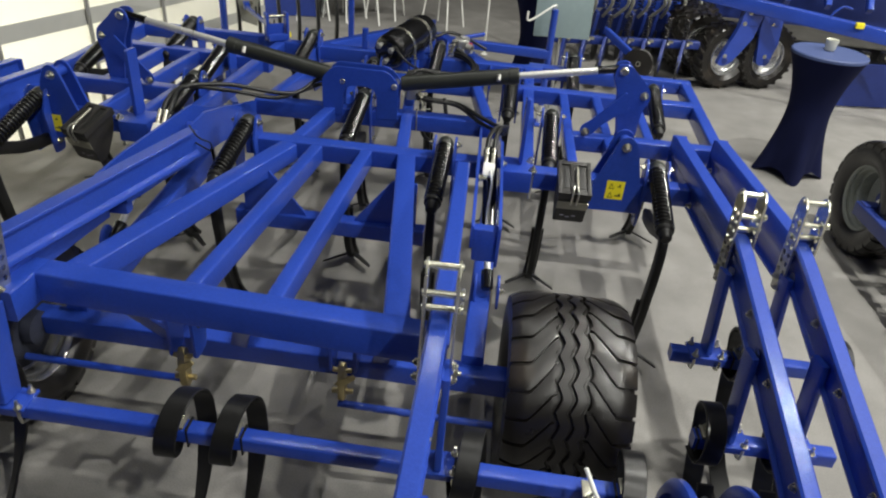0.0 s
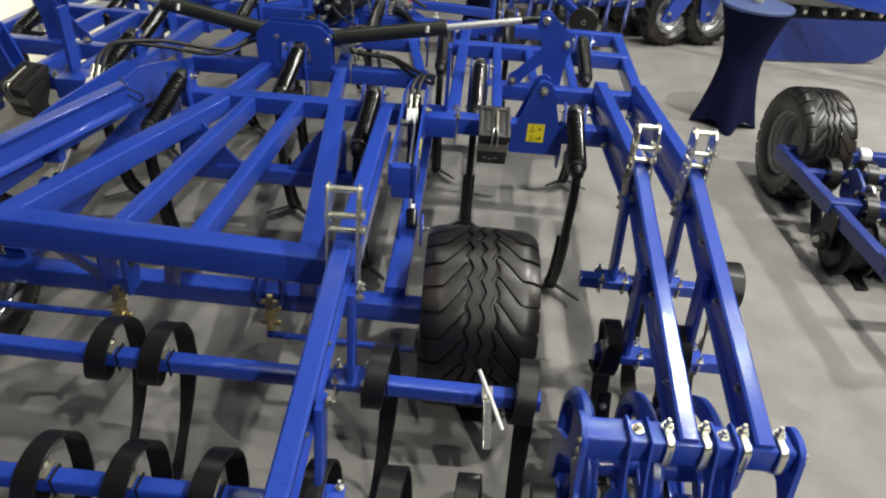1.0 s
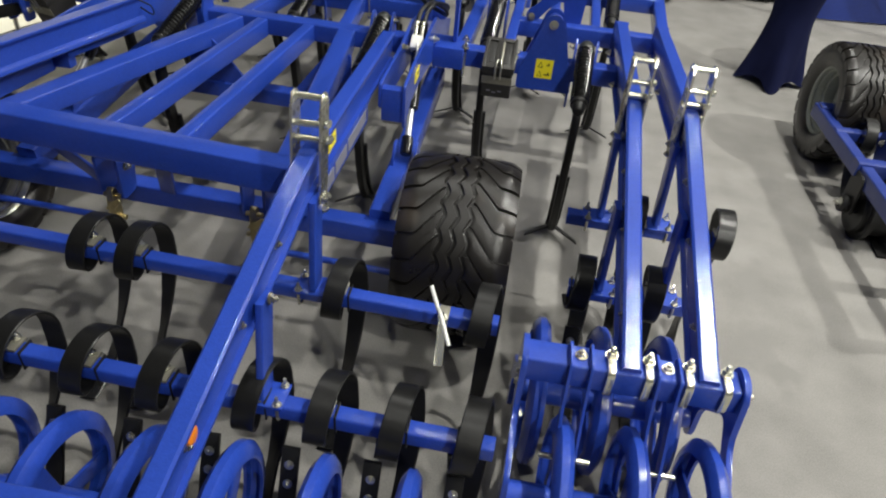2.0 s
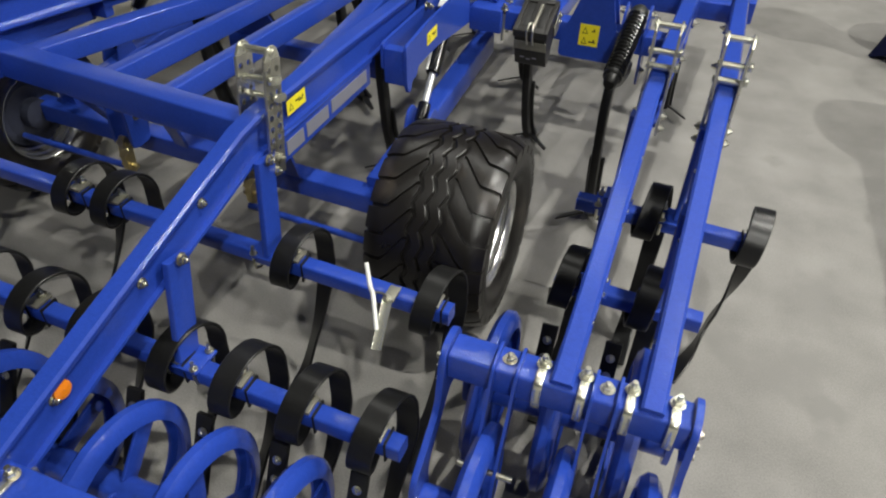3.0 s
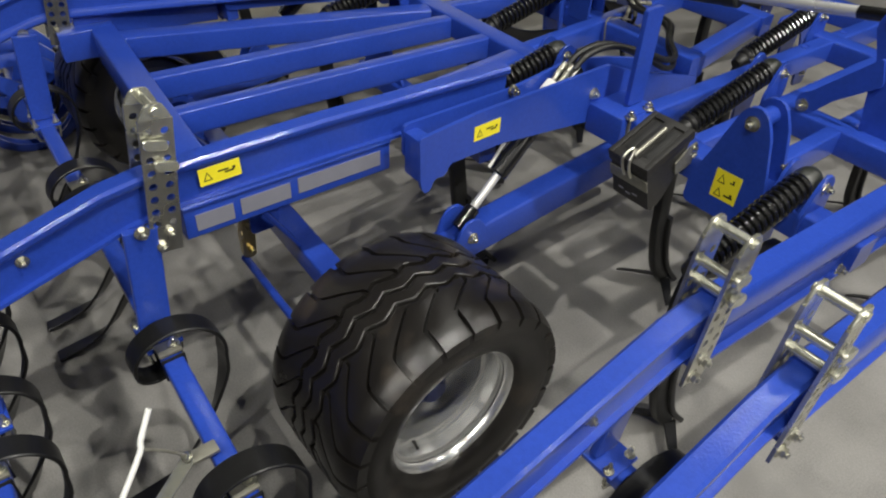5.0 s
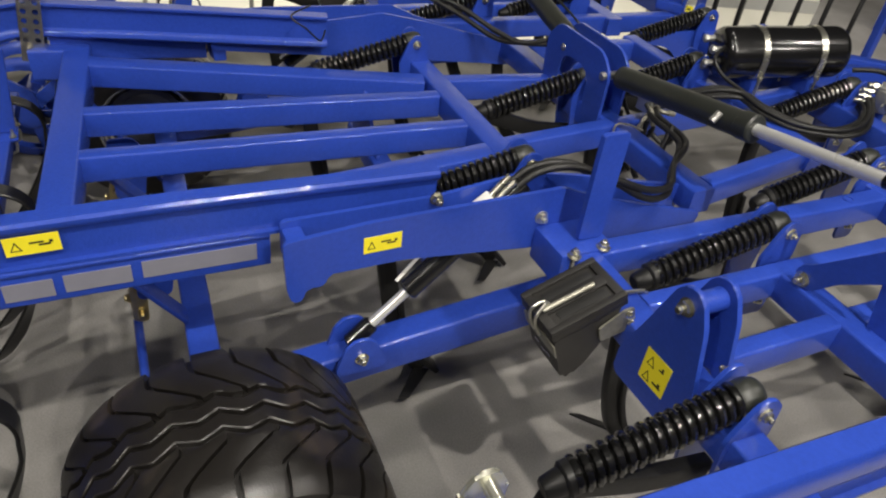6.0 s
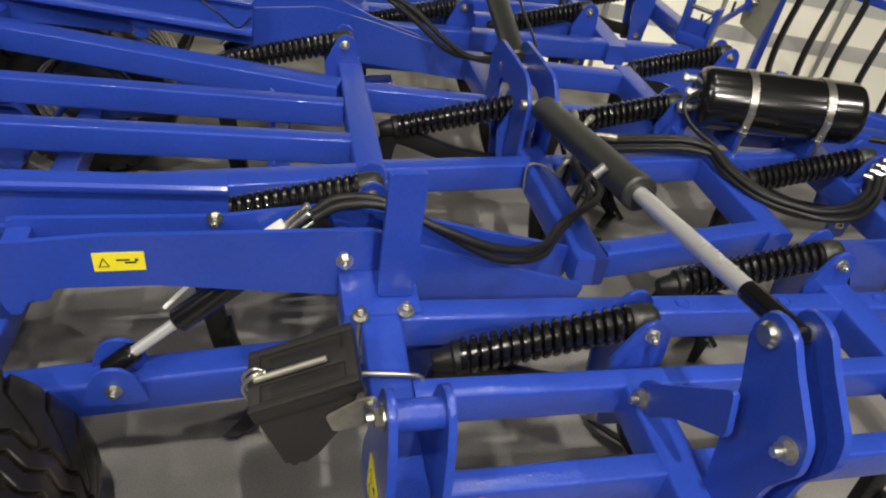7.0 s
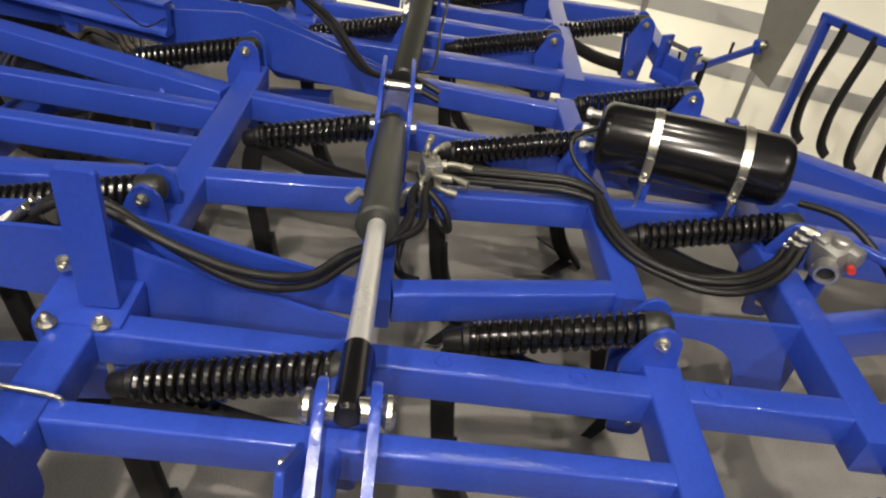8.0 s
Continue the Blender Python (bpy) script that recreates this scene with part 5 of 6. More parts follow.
# ---- warning labels ----
def warning(P0, U, W, w, h, marks):
    """A yellow warning label with dark pictograms."""
    U, W = Vector(U).normalized(), Vector(W).normalized()
    N = U.cross(W)
    R = Matrix((U, W, N)).transposed()
    lab = part("warning_label", block(bmesh.new(), P0, (w, h, 0.002), R, 0.0), LABEL_Y, rig, "yellow warning label with black pictograms")
    for cx, cy, mw, mh, tri in marks:
        c = Vector(P0) + U * cx * w + W * cy * h + N * 0.0014
        if tri:
            pts = [(-mw * w / 2, -mh * h / 2), (mw * w / 2, -mh * h / 2), (0, mh * h / 2)]
            part("pictogram", plate(bmesh.new(), pts, c, U, W, 0.001, 0), INK, lab)
            part("pictogram", plate(bmesh.new(), [(a * 0.66, b * 0.66 - mh * h * 0.05) for a, b in pts], c + N * 0.0006, U, W, 0.001, 0), LABEL_Y, lab)
        else:
            part("pictogram", block(bmesh.new(), c, (mw * w, mh * h, 0.001), R, 0.0), INK, lab)


P = side_of(1)
wide = ((-0.30, 0.0, 0.22, 0.52, True), (-0.30, -0.02, 0.03, 0.2, False), (0.08, 0.10, 0.26, 0.09, False), (0.22, -0.05, 0.22, 0.10, False), (0.34, 0.08, 0.07, 0.14, False))
quad4 = ((-0.22, 0.22, 0.30, 0.32, True), (-0.22, 0.20, 0.03, 0.12, False), (0.24, 0.27, 0.07, 0.10, False), (0.20, 0.20, 0.18, 0.04, False), (-0.22, -0.26, 0.30, 0.32, True), (-0.22, -0.28, 0.03, 0.12, False), (0.20, -0.30, 0.34, 0.06, False), (0.28, -0.22, 0.10, 0.08, False))
warning((0.2185, 1.855, 1.065), (0, 1, 0), (0, 0, 1), 0.125, 0.055, wide)
warning((0.3935, 2.725, 1.005), (0, 1, 0.02), (0, 0, 1), 0.115, 0.055, wide)
warning((1.006, 3.2605, 0.902), (1, 0, 0), (0, 0, 1), 0.095, 0.107, quad4)
q = side_of(-1, *FAR_HINGE)(1.04, 3.2605, 0.84)
warning((q.x - 0.02, q.y - 0.004, q.z + 0.025), (1, -0.09, 0), (0, 0, 1), 0.10, 0.10, quad4)
warning((1.4175, 2.665, 1.050), (0, 1, -0.06), (0, 0.06, 1), 0.125, 0.034, ((0.0, 0.0, 0.4, 0.2, False),))

# loose locking pin and strap on the front tine bar
part("lock_pin", tube(bmesh.new(), ((0.692, 1.42, 0.815), (0.725, 1.375, 0.76), (0.738, 1.365, 0.74), (0.783, 1.29, 0.67)), 0.0075, 10, 3), WHITE_PAINT, rig, "bent white locking pin")
part("pin_ring", tube(bmesh.new(), ((0.735, 1.37, 0.745), (0.74, 1.42, 0.70), (0.742, 1.46, 0.645)), 0.004, 8), ZINC_DULL, rig)
ps = part("pin_strap", beam(bmesh.new(), (0.74, 1.465, 0.635), (0.748, 1.342, 0.507), 0.036, 0.006, 0.002, Vector((0.55, -0.6, 0.6))), BRIGHT_ZINC, rig, "pale zinc strap")
bolt((0.74, 1.46, 0.638), (0, -0.5, 0.9), ps, 0.011)
part("strap_lug", block(bmesh.new(), (0.74, 1.50, 0.625), (0.04, 0.07, 0.012), None, 0.003), ZINC_DULL, ps)
# amber side reflector and the maker's plate area on the middle arm
part("reflector", lathe(bmesh.new(), [(0.0, 0.028), (0.008, 0.027), (0.011, 0.018), (0.012, 0.001)], (0.157, 0.69, 0.785), (1, 0, 0.1), 24), AMBER, rig, "round amber reflector")


part("plug", lathe(bmesh.new(), [(0.0, 0.014), (0.006, 0.013), (0.009, 0.008), (0.010, 0.001)], (1.066, 3.47, 0.912), (1, 0, 0), 16), AMBER, rig, "small orange plug")


# clevises that hold the depth rods under the rear beam
def clevis(x, y, z, tabs=True):
    bm = plate(bmesh.new(), rounded_poly([(-0.03, -0.09), (0.02, -0.1), (0.03, 0.03), (0.012, 0.1), (-0.012, 0.1), (-0.03, 0.03)], 0.014), (x, y, z), (0, 1, 0), ZUP, 0.03, 0.004)
    c = part("clevis", bm, YELLOW_ZINC, rig, "yellow-passivated clevis")
    part("pin", cyl(bmesh.new(), (x - 0.045, y, z - 0.055), (x + 0.045, y, z - 0.055), 0.013, 12, None, 0.003), YELLOW_ZINC, c)
    part("pin", cyl(bmesh.new(), (x - 0.04, y, z + 0.06), (x + 0.04, y, z + 0.06), 0.011, 12, None, 0.003), YELLOW_ZINC, c)
    part("wing", plate(bmesh.new(), rounded_poly([(-0.05, -0.012), (0.0, -0.02), (0.055, 0.02), (0.045, 0.04), (-0.01, 0.02)], 0.006), (x + 0.012, y - 0.03, z + 0.02), (0.9, -0.2, 0.3), (0, 0, 1), 0.008), YELLOW_ZINC, c)
    if not tabs:
        return
    part("tab", plate(bmesh.new(), rounded_poly([(-0.05, -0.10), (0.06, -0.10), (0.09, 0.06), (0.05, 0.12), (-0.05, 0.12)], 0.02), (x + 0.05, y + 0.05, z + 0.14), (0, 1, 0), ZUP, 0.014), BLUE, c)
    part("tab", plate(bmesh.new(), rounded_poly([(-0.05, -0.10), (0.06, -0.10), (0.09, 0.06), (0.05, 0.12), (-0.05, 0.12)], 0.02), (x - 0.05, y + 0.05, z + 0.14), (0, 1, 0), ZUP, 0.014), BLUE, c)
    bolt((x + 0.057, y + 0.06, z + 0.19), (1, 0, 0), c, 0.016)
    bolt((x - 0.057, y + 0.06, z + 0.19), (-1, 0, 0), c, 0.016)


clevis(-0.87, 2.03, 0.47)
clevis(-0.205, 2.05, 0.47)
for sx, tx in ((-0.70, -0.57), (-1.02, -1.10), (-0.07, 0.0)):
    part("strut", beam(bmesh.new(), (tx, 1.985, 0.83), (sx, 2.19 - 0.03 * sx, 0.462), 0.075, 0.016, 0.004, Vector((0, 1, 0.3))), BLUE, rig)


# ---- rack of spare tines beyond the frame ----
def tine_rack(x, y, turn):
    t = thing("tine_rack", x, y, 0.0, "blue steel rack hung with curved black tines", "rack")
    R = Euler((0, 0, radians(turn))).to_matrix()
    o = Vector((x, y, 0))
    G = lambda a, b, c: o + R @ Vector((a, b, c))
    for a in (0.0, 1.25):
        part("post", beam(bmesh.new(), G(a, 0, 0), G(a, 0, 1.14), 0.055, 0.055, 0.006), BLUE, t)
        part("foot", beam(bmesh.new(), G(a, -0.3, 0.03), G(a, 0.3, 0.03), 0.06, 0.06, 0.006), BLUE, t)
    part("top_bar", beam(bmesh.new(), G(-0.03, 0, 1.14), G(1.28, 0, 1.14), 0.05, 0.05, 0.006), BLUE, t)
    part("low_bar", beam(bmesh.new(), G(-0.03, 0, 0.34), G(1.28, 0, 0.34), 0.05, 0.05, 0.006), BLUE, t)
    for k in range(6):
        a = 0.13 + 0.19 * k
        pts = smooth([G(a, 0.0, 1.15), G(a, -0.02, 1.02), G(a, -0.06, 0.85), G(a, -0.07, 0.68), G(a, -0.02, 0.50), G(a, 0.09, 0.40)], 5)
        part("tine", sweep(bmesh.new(), pts, rounded(0.03, 0.055, 0.006, 2), sides=R @ Vector((1, 0, 0))), BLACK_MATT, t)
    return t


tine_rack(-2.25, 6.42, 28)

# wing end bracket and crank lever beyond the far wing
lv = part("lever", beam(bmesh.new(), (-1.44, 5.36, 1.0), (-1.84, 5.87, 1.04), 0.018, 0.04, 0.004), BLUE, rig, "blue marker arm")
part("elbow", tube(bmesh.new(), ((-1.37, 5.33, 0.95), (-1.40, 5.34, 0.985), (-1.45, 5.37, 1.0)), 0.016, 10, 4), BLUE, lv)
part("upright", cyl(bmesh.new(), (-1.545, 5.49, 0.84), (-1.545, 5.49, 1.035), 0.018, 14), BLACK_MATT, lv)
part("hook", tube(bmesh.new(), ((-1.42, 5.30, 1.10), (-1.425, 5.31, 1.055), (-1.44, 5.33, 1.045), (-1.56, 5.47, 1.055)), 0.006, 8, 4), BLACK_MATT, lv)
part("hook", tube(bmesh.new(), ((-1.68, 5.66, 1.03), (-1.68, 5.66, 1.10)), 0.008, 8), BLACK_MATT, lv)
part("clamp", block(bmesh.new(), (-1.83, 5.87, 1.05), (0.05, 0.05, 0.07), Euler((0, 0, radians(40))).to_matrix(), 0.008), BLUE, lv)
part("clamp_bolt", hexbolt(bmesh.new(), (-1.80, 5.88, 1.07), (1, 0.2, 0.2), 0.02, 0.016, 0.01), ZINC, lv)
part("marker_board", plate(bmesh.new(), [(-0.02, -0.14), (0.12, -0.20), (0.19, 0.42), (-0.10, 0.42)], (-1.88, 5.92, 1.05), (0.74, 0.67, 0), ZUP, 0.005, 0.001), BOARD, lv, "dull grey marker board")
bx = part("end_bracket", block(bmesh.new(), (-1.40, 5.285, 0.975), (0.16, 0.10, 0.05), Euler((0, 0, radians(35))).to_matrix(), 0.006), BLUE, rig, "blue yoke at the wing's end")
for dx, dy in ((-0.065, -0.045), (0.065, 0.045)):
    part("yoke_arm", block(bmesh.new(), (-1.40 + dx, 5.285 + dy, 1.06), (0.022, 0.075, 0.20), Euler((0, 0, radians(35))).to_matrix(), 0.006), BLUE, bx)
part("yoke_bolt", cyl(bmesh.new(), (-1.48, 5.23, 1.13), (-1.32, 5.34, 1.13), 0.012, 12), ZINC, bx)
part("yoke_web", block(bmesh.new(), (-1.40, 5.285, 1.03), (0.12, 0.014, 0.09), Euler((0, 0, radians(35))).to_matrix(), 0.004), BLUE, bx)
warning((-1.335, 5.375, 0.97), (0.82, 0.57, 0), (0, 0, 1), 0.05, 0.04, ((0.0, 0.0, 0.4, 0.3, False),))
part("stop_post", beam(bmesh.new(), (-0.70, 5.30, 0.93), (-0.70, 5.30, 1.10), 0.045, 0.045, 0.008), BLUE, rig)

# ---- neighbouring implement beside the cultivator ----
nb = thing("packer_implement", 3.4, 3.6, 0.0, "blue packer implement with a wide tyre and coil tines", "implement")
build_wheel(3.21, 4.58, 0.42, 0.37, nb, 1, RIM_SHADED)
def nbar(p, q, w, h, mat=BLUE_DARK, name="frame_bar"):
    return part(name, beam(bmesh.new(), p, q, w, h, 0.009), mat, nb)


nbar((3.00, 4.46, 0.40), (3.05, 2.42, 0.40), 0.07, 0.10, BLUE_DARK, "side_beam")
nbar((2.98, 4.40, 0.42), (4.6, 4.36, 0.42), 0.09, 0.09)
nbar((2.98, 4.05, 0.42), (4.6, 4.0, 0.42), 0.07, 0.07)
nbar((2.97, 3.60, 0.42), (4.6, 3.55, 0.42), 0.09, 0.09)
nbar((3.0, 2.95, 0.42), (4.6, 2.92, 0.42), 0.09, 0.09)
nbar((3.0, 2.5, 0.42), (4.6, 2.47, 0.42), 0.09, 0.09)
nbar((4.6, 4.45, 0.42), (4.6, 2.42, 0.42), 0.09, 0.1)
for cx in (3.17, 3.42, 3.70, 4.0):
    ob = coil_strip(cx, 4.035, 0.40, nb)
for cx in (3.2, 3.5, 3.8):
    coil_strip(cx, 3.57, 0.38, nb)
rl = part("roller", cyl(bmesh.new(), (3.03, 3.50, 0.20), (4.5, 3.45, 0.20), 0.16, 28, None, 0.01), BLACK_MATT, nb, "black packer roller under the beam")
for k in range(9):
    part("roller_ring", lathe(bmesh.new(), [(-0.02, 0.15), (-0.012, 0.20), (0.012, 0.20), (0.02, 0.15)], (3.08 + 0.16 * k, 3.498 - 0.004 * k, 0.20), (1, -0.03, 0), 30), BLACK_MATT, rl)
part("bearing", cyl(bmesh.new(), (2.94, 3.50, 0.22), (3.03, 3.50, 0.20), 0.055, 20, None, 0.01), BLACK_MATT, rl)
bolt((2.94, 3.50, 0.22), (-1, 0, 0), rl, 0.022, 0.016, 0.016)
part("bearing_plate", plate(bmesh.new(), rounded_poly([(-0.09, -0.05), (0.08, -0.05), (0.10, 0.20), (-0.06, 0.20)], 0.04), (2.985, 3.50, 0.22), (0, 1, 0), ZUP, 0.014), BLACK_MATT, rl)
for k, cx in enumerate((3.22, 3.5, 3.8)):
    part("spring_bracket", plate(bmesh.new(), rounded_poly([(-0.16, -0.10), (0.14, -0.13), (0.20, 0.02), (0.06, 0.12), (-0.14, 0.08)], 0.03), (cx, 3.80, 0.46), (0.15, 1, 0), ZUP, 0.02), BLUE_DARK, nb)
    for q in (-0.09, 0.07):
        bolt((cx - 0.012, 3.80 + q, 0.47), (-1, 0, 0), nb, 0.017)
    part("hook_clamp", tube(bmesh.new(), ((cx + 0.06, 3.66, 0.40), (cx + 0.06, 3.67, 0.50), (cx + 0.06, 3.74, 0.51), (cx + 0.06, 3.76, 0.44)), 0.013, 10, 4), BRIGHT_ZINC, nb, "bright hook clamp")
part("sleeve", cyl(bmesh.new(), (3.10, 4.40, 0.42), (3.20, 4.397, 0.42), 0.085, 24, None, 0.008), CHROME, nb, "bright steel sleeve on the beam")
part("sleeve", cyl(bmesh.new(), (3.52, 4.387, 0.42), (3.60, 4.385, 0.42), 0.085, 24, None, 0.008), CHROME, nb, "bright steel sleeve on the beam")
for cx, cy in ((3.35, 3.8), (3.62, 3.78)):
    part("clamp", block(bmesh.new(), (cx, cy, 0.47), (0.10, 0.05, 0.02), None, 0.004), ZINC, nb)


# ---- seed drill at the back of the stand ----
dr = thing("seed_drill", 3.6, 9.0, 0.0, "large blue seed drill with a packer wheel row", "seed drill")


def small_tyre(c, R, w, parent):
    ax = Vector((0.35, -0.94, 0)).normalized()
    h = w / 2
    C = Vector(c)
    prof = [(-h * 0.7, R * 0.56), (-h, R * 0.72), (-h * 0.95, R * 0.9), (-h * 0.7, R * 0.965), (0, R * 0.98), (h * 0.7, R * 0.965), (h * 0.95, R * 0.9), (h, R * 0.72), (h * 0.7, R * 0.56)]
    d, s, u = frame_of(ax)
    ty = part("tyre", lathe(bmesh.new(), prof, C, ax, 40), RUBBER, parent, "black lugged packer tyre")
    for i in range(22):
        t = 2 * math.pi * i / 22
        for q in (-1, 1):
            t2 = t + (0.14 if q > 0 else 0)
            e0 = s * math.cos(t2) + u * math.sin(t2)
            e1 = s * math.cos(t2 + 0.16) + u * math.sin(t2 + 0.16)
            part("lug", sweep(bmesh.new(), (C + d * q * h * 0.1 + e1 * R * 0.975, C + d * q * h * 0.97 + e0 * R * 0.93), rounded(0.035, 0.04, 0.006, 1), e0), RUBBER, ty)
    part("rim", lathe(bmesh.new(), [(-h * 0.72, R * 0.58), (-h * 0.85, R * 0.57), (-h * 0.8, R * 0.52), (-h * 0.55, R * 0.49), (-h * 0.5, R * 0.46), (-h * 0.06, R * 0.44), (-h * 0.02, R * 0.28), (-h * 0.16, R * 0.14), (-h * 0.12, 0.002)], C, -ax, 36), RIM, ty, "silver rim")
    lathe_b = lathe(bmesh.new(), [(-h * 0.72, R * 0.58), (-h * 0.85, R * 0.57), (-h * 0.8, R * 0.52), (-h * 0.55, R * 0.49), (-h * 0.5, R * 0.46), (-h * 0.06, R * 0.44), (-h * 0.02, R * 0.28), (-h * 0.16, R * 0.14), (-h * 0.12, 0.002)], C, ax, 36)
    part("rim", lathe_b, RIM, ty, "silver rim")
    return ty


LEGS = ([(-0.06, -0.04), (0.02, -0.06), (0.11, -0.02), (0.30, 0.27), (0.35, 0.52), (0.32, 0.64), (0.13, 0.64), (0.095, 0.39)],
        [(-0.10, 0.0), (-0.07, -0.05), (0.05, -0.05), (0.11, 0.20), (0.09, 0.46), (0.04, 0.62), (-0.17, 0.60), (-0.17, 0.36)])
for c, leg in zip((Vector((3.09, 8.48, 0.385)), Vector((3.63, 8.64, 0.385))), LEGS):
    small_tyre(c, 0.385, 0.28, dr)
    a = c + Vector((-0.05, -0.19, -0.02))
    wl = part("wheel_leg", plate(bmesh.new(), rounded_poly(leg, 0.025), a, (0.97, 0.2, 0), ZUP, 0.07, 0.006), BLUE, dr, "blue wheel leg")
    mid = (leg[4][0] + leg[7][0]) / 2
    part("leg_head", block(bmesh.new(), a + Vector((0.97, 0.2, 0)) * mid + Vector((0, 0.03, 0.52)), (0.19, 0.15, 0.20), None, 0.012), BLUE, wl)
    part("axle_stub", cyl(bmesh.new(), a + Vector((0.03, -0.05, 0.01)), a + Vector((0.07, 0.16, 0.01)), 0.035, 16, None, 0.005), BLUE_DARK, wl)
    for dz in (0.06, 0.44, 0.56):
        bolt(a + Vector((0.97, 0.2, 0)) * (mid * min(1.0, dz * 1.6)) + Vector((0.0, -0.037, dz)), (0.2, -0.97, 0), wl, 0.018, 0.012, 0.008)
for k in range(6):
    small_tyre((2.86 + 0.05 * k, 8.86 + 0.33 * k, 0.40), 0.40, 0.28, dr)
part("main_beam", beam(bmesh.new(), (2.2, 8.70, 1.10), (6.4, 7.09, 0.74), 0.13, 0.15, 0.012), BLUE, dr)
part("main_beam", beam(bmesh.new(), (2.6, 9.7, 1.25), (7.0, 9.3, 1.2), 0.14, 0.16, 0.012), BLUE_DARK, dr)
part("side_shield", plate(bmesh.new(), rounded_poly([(-0.95, 0.02), (0.55, 0.02), (0.75, 0.12), (0.75, 0.52), (-0.95, 0.52)], 0.05), (5.05, 8.20, 0.0), (0.99, 0.15, 0), ZUP, 0.03), BLUE_DARK, dr, "flat blue side shield")
for k in range(6):
    a = Vector((4.35 + 0.24 * k, 8.16 + 0.03 * k, 0.60))
    part("coulter_head", block(bmesh.new(), a, (0.09, 0.10, 0.10), None, 0.01), BLACK_MATT, dr)
    part("nut", cyl(bmesh.new(), a + Vector((0, -0.05, 0)), a + Vector((0, -0.08, 0)), 0.025, 8), ZINC, dr)
part("grab_rail", tube(bmesh.new(), ((3.94, 7.98, 0.95), (3.98, 7.97, 1.06), (4.06, 7.96, 1.14), (4.15, 7.94, 1.13)), 0.012, 8), BLUE, dr)
part("work_light", block(bmesh.new(), (4.24, 7.84, 0.985), (0.09, 0.05, 0.06), None, 0.01), LABEL_Y, dr, "small yellow marker")
# coulter row with milky seed hoses
for k in range(9):
    x, y = 1.55 + 0.16 * k, 9.2 + 0.05 * k
    cb2 = part("coulter", plate(bmesh.new(), rounded_poly([(-0.10, 0.2), (0.10, 0.24), (0.16, 0.62), (0.02, 0.66), (-0.12, 0.5)], 0.03), (x, y, 0.0), (0.5, -0.86, 0), ZUP, 0.05), BLUE_DARK, dr)
    part("disc", cyl(bmesh.new(), (x - 0.05, y - 0.12, 0.20), (x - 0.035, y - 0.125, 0.20), 0.19, 28), BLACK_MATT, cb2)
    part("coil", helix(bmesh.new(), (x + 0.02, y + 0.05, 0.62), (x + 0.05, y + 0.16, 0.98), 0.035, 0.008, 9), BLACK, cb2)
    part("seed_hose", tube(bmesh.new(), ((x, y - 0.05, 0.55), (x + 0.05 * (k % 3), y - 0.30, 0.80), (x - 0.10, y - 0.32, 1.08), (x - 0.30 + 0.03 * k, y - 0.1, 1.38), (x - 0.5 + 0.06 * k, y + 0.3, 1.65)), 0.021, 10), CLEAR_HOSE, cb2, "milky seed hose")
part("coulter_bar", beam(bmesh.new(), (1.3, 9.42, 0.66), (3.2, 9.85, 0.66), 0.12, 0.12, 0.01), BLUE, dr)
gw = part("gauge_wheel", cyl(bmesh.new(), (1.95, 7.67, 0.40), (1.94, 7.62, 0.405), 0.165, 40, None, 0.012), RUBBER, dr, "small black gauge wheel")
part("hub_ring", lathe(bmesh.new(), [(0.0, 0.030), (0.008, 0.028), (0.008, 0.018), (0.0, 0.016)], (1.94, 7.62, 0.405), (-0.2, -1, 0.1), 24), ZINC, gw)
part("wheel_arm", beam(bmesh.new(), (1.95, 7.70, 0.42), (1.60, 8.15, 0.62), 0.05, 0.09, 0.01), BLUE, dr)
part("coulter_bar", beam(bmesh.new(), (1.0, 8.05, 0.50), (2.75, 8.35, 0.50), 0.09, 0.09, 0.01), BLUE_DARK, dr)
for k in range(7):
    a = Vector((1.15 + 0.235 * k, 8.02 + 0.042 * k, 0.49))
    ca = part("coulter_arm", plate(bmesh.new(), rounded_poly([(-0.05, 0.06), (0.06, 0.08), (0.26, -0.18), (0.22, -0.28), (0.12, -0.24)], 0.03), a, (-0.3, -0.95, 0), ZUP, 0.035), BLUE_DARK, dr)
    part("bolt", hexbolt(bmesh.new(), a + Vector((0.02, -0.06, 0.03)), (0.95, -0.3, 0), 0.02, 0.014, 0.01), ZINC, ca)
    part("disc", cyl(bmesh.new(), a + Vector((-0.07, -0.20, -0.29)), a + Vector((-0.055, -0.205, -0.29)), 0.17, 24), BLACK_MATT, ca)
    part("coil", helix(bmesh.new(), a + Vector((0.0, 0.02, 0.06)), a + Vector((0.02, 0.09, 0.30)), 0.032, 0.008, 8), SPRING, ca)
    part("clamp", block(bmesh.new(), a + Vector((0.06, -0.02, 0.05)), (0.06, 0.05, 0.03), None, 0.005), ZINC, ca)

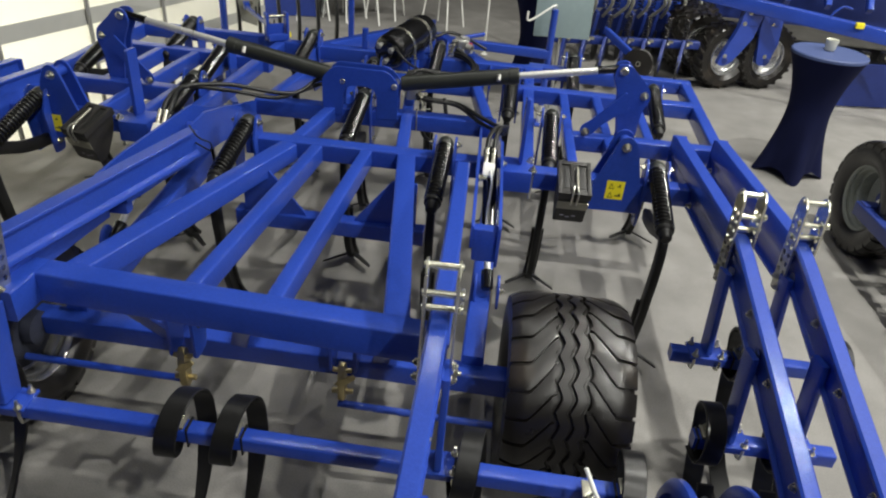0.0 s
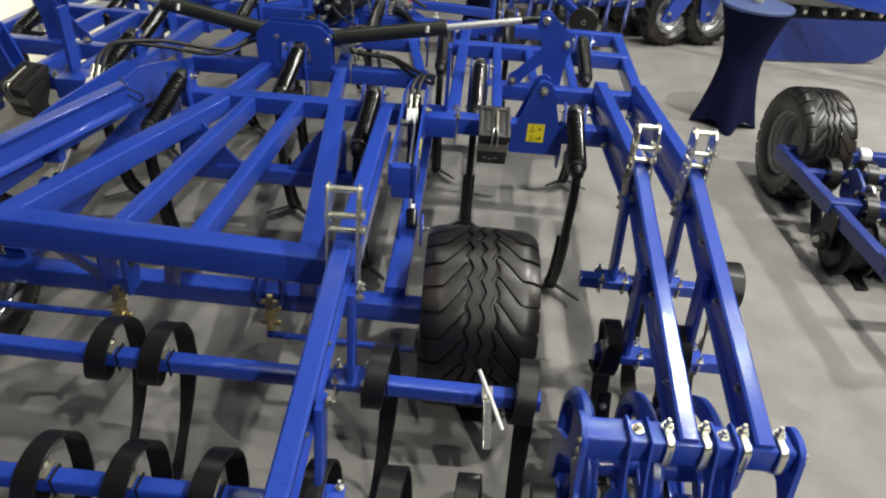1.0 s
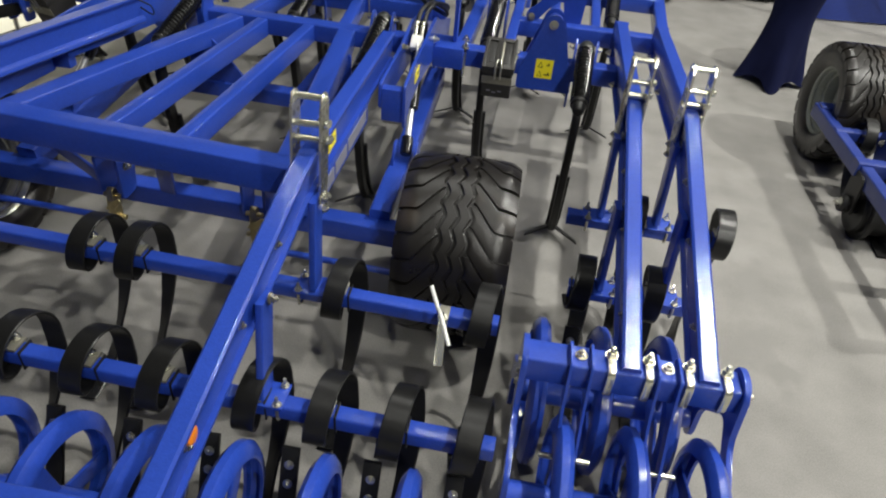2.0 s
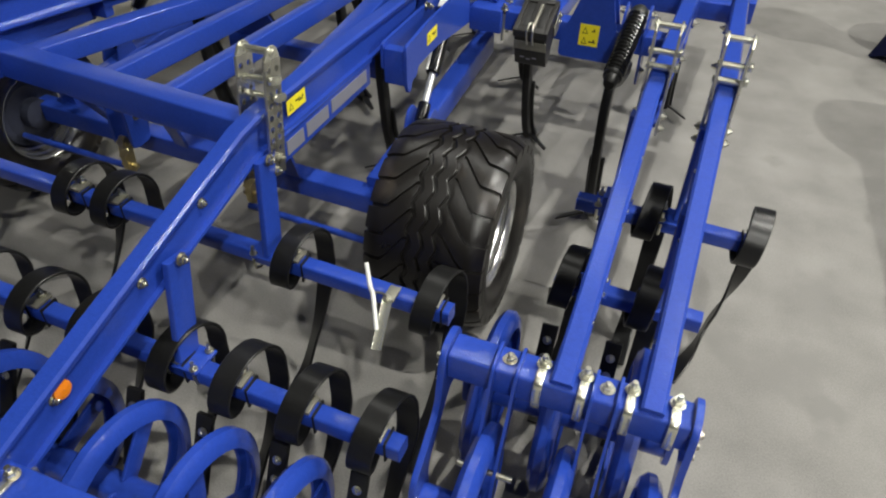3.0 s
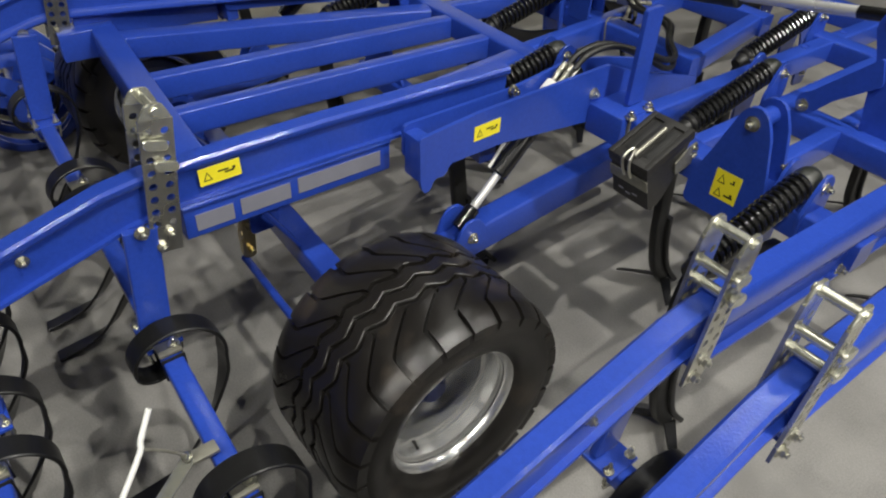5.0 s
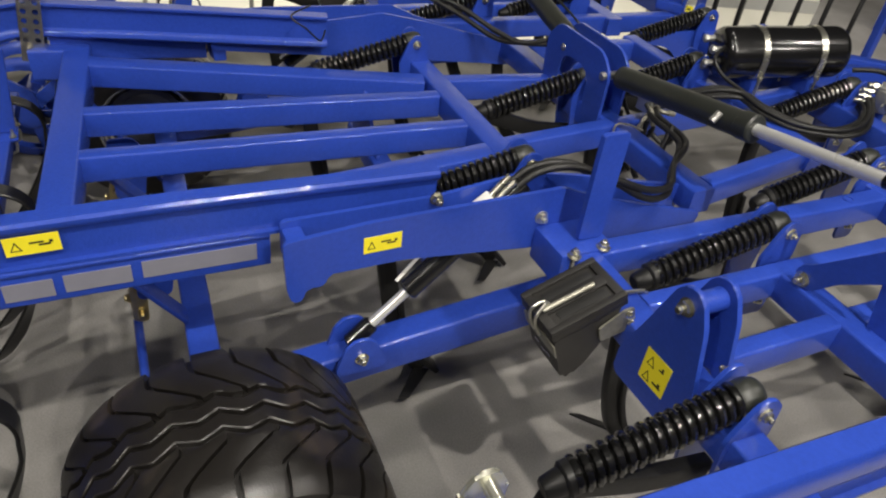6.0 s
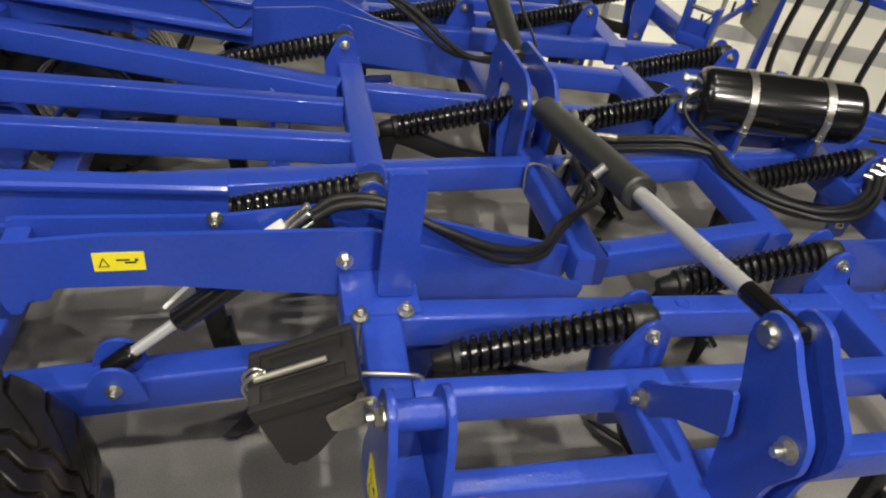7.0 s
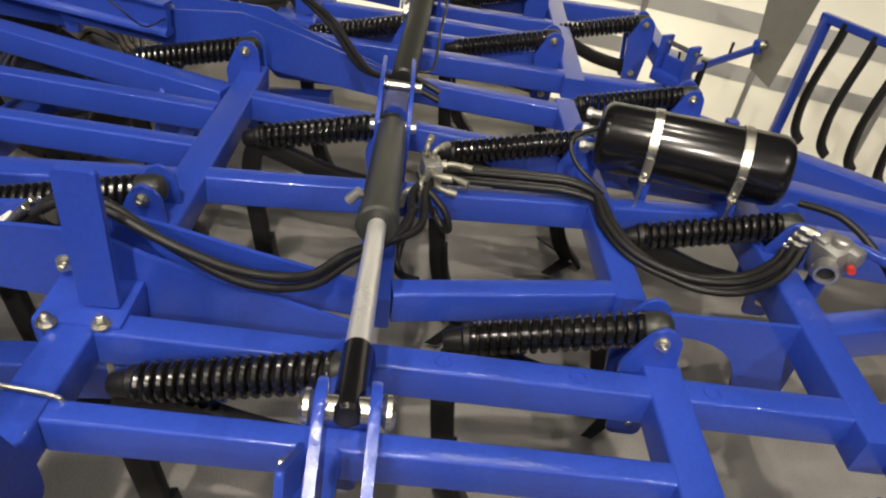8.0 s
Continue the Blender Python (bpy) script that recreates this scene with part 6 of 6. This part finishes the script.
# ---- drawbar jack, display board and second bar table in front of the cultivator ----
jk = part("parking_jack", cyl(bmesh.new(), (0.85, 6.55, 0.20), (0.85, 6.55, 1.12), 0.032, 20, None, 0.004), BLUE, rig, "blue parking jack with a crank")
part("jack_foot", cyl(bmesh.new(), (0.85, 6.55, 0.0), (0.85, 6.55, 0.22), 0.024, 16), CHROME, jk)
part("foot_plate", block(bmesh.new(), (0.85, 6.55, 0.012), (0.18, 0.18, 0.02), None, 0.004), BLUE, jk)
part("crank", tube(bmesh.new(), ((0.85, 6.55, 1.13), (0.83, 6.5, 1.16), (0.62, 6.45, 1.02), (0.60, 6.45, 1.10)), 0.010, 8, 4), WHITE_PAINT, jk, "white crank handle")
part("jack_arm", beam(bmesh.new(), (0.85, 6.55, 0.70), (-0.18, 6.55, 0.74), 0.08, 0.08, 0.008), BLUE, jk)
bar_table(0.78, 7.55)
bd = thing("display_board", 0.95, 6.98, 0.0, "grey display board on a thin steel stand", "display board")
part("panel", block(bmesh.new(), (0.98, 6.98, 1.02), (0.56, 0.012, 0.50), Euler((radians(-8), 0, radians(4))).to_matrix(), 0.004), SCREEN, bd)
part("stand", cyl(bmesh.new(), (0.98, 7.0, 0.0), (0.98, 7.0, 1.0), 0.016, 12), STEEL, bd)
part("base", cyl(bmesh.new(), (0.98, 7.0, 0.0), (0.98, 7.0, 0.015), 0.16, 32, None, 0.004), STEEL, bd)


# ---- visitors' chairs ----
def chair(x, y, turn):
    R = Euler((0, 0, radians(turn))).to_matrix()
    o = Vector((x, y, 0))
    t = thing("chair", x, y, 0.0, "dark shell chair on thin white steel legs", "chair", "chairs round the far table")
    G = lambda a, b, c: o + R @ Vector((a, b, c))
    part("seat", block(bmesh.new(), G(0, 0, 0.45), (0.44, 0.44, 0.035), R, 0.012), PLASTIC, t)
    part("backrest", block(bmesh.new(), G(0, 0.21, 0.66), (0.42, 0.03, 0.36), R, 0.012), PLASTIC, t)
    for a in (-1, 1):
        for b in (-1, 1):
            part("leg", cyl(bmesh.new(), G(a * 0.23, b * 0.22, 0.0), G(a * 0.18, b * 0.17, 0.44), 0.012, 10), WHITE_PAINT, t, "white steel leg")
    return t


chair(-2.3, 9.95, 20)
chair(-1.85, 10.1, -30)
chair(-1.55, 10.0, 100)
chair(-2.1, 10.6, 200)
chair(-1.3, 10.4, 170)
part("hopper", block(bmesh.new(), (5.2, 10.25, 1.15), (5.6, 0.7, 1.3), Euler((0, 0, radians(-6))).to_matrix(), 0.06), BLUE_DARK, dr, "blue seed hopper behind the wheels")
for k in range(7):
    a = Vector((3.0 + 0.5 * k, 9.45 - 0.05 * k, 0.9))
    part("hanger_arm", beam(bmesh.new(), a, a + Vector((0.05, 0.35, 0.35)), 0.07, 0.10, 0.01), BLUE, dr)
part("cylinder", cyl(bmesh.new(), (4.6, 8.75, 1.22), (5.7, 8.5, 1.16), 0.05, 20, None, 0.006), BLACK, dr)
part("piston_rod", cyl(bmesh.new(), (5.7, 8.5, 1.16), (6.1, 8.41, 1.14), 0.024, 16), CHROME, dr)
chair(-0.42, 10.15, 150)
pl = thing("pole_stand", 0.23, 8.88, 0.0, "thin white pole on a small round foot", "pole stand")
part("foot", cyl(bmesh.new(), (0.23, 8.88, 0.0), (0.23, 8.88, 0.012), 0.045, 24, None, 0.003), WHITE_PAINT, pl)
part("pole", cyl(bmesh.new(), (0.23, 8.88, 0.01), (0.23, 8.88, 1.3), 0.014, 12), WHITE_PAINT, pl)
ct = thing("counter", -2.62, 10.12, 0.0, "dark blue fair counter behind the tine rack", "counter")
part("front", block(bmesh.new(), (-2.62, 10.12, 0.52), (0.75, 0.5, 1.02), Euler((0, 0, radians(12))).to_matrix(), 0.01), BLUE_DARK, ct)
part("worktop", block(bmesh.new(), (-2.62, 10.12, 1.045), (0.82, 0.56, 0.03), Euler((0, 0, radians(12))).to_matrix(), 0.006), BLUE_DARK, ct)
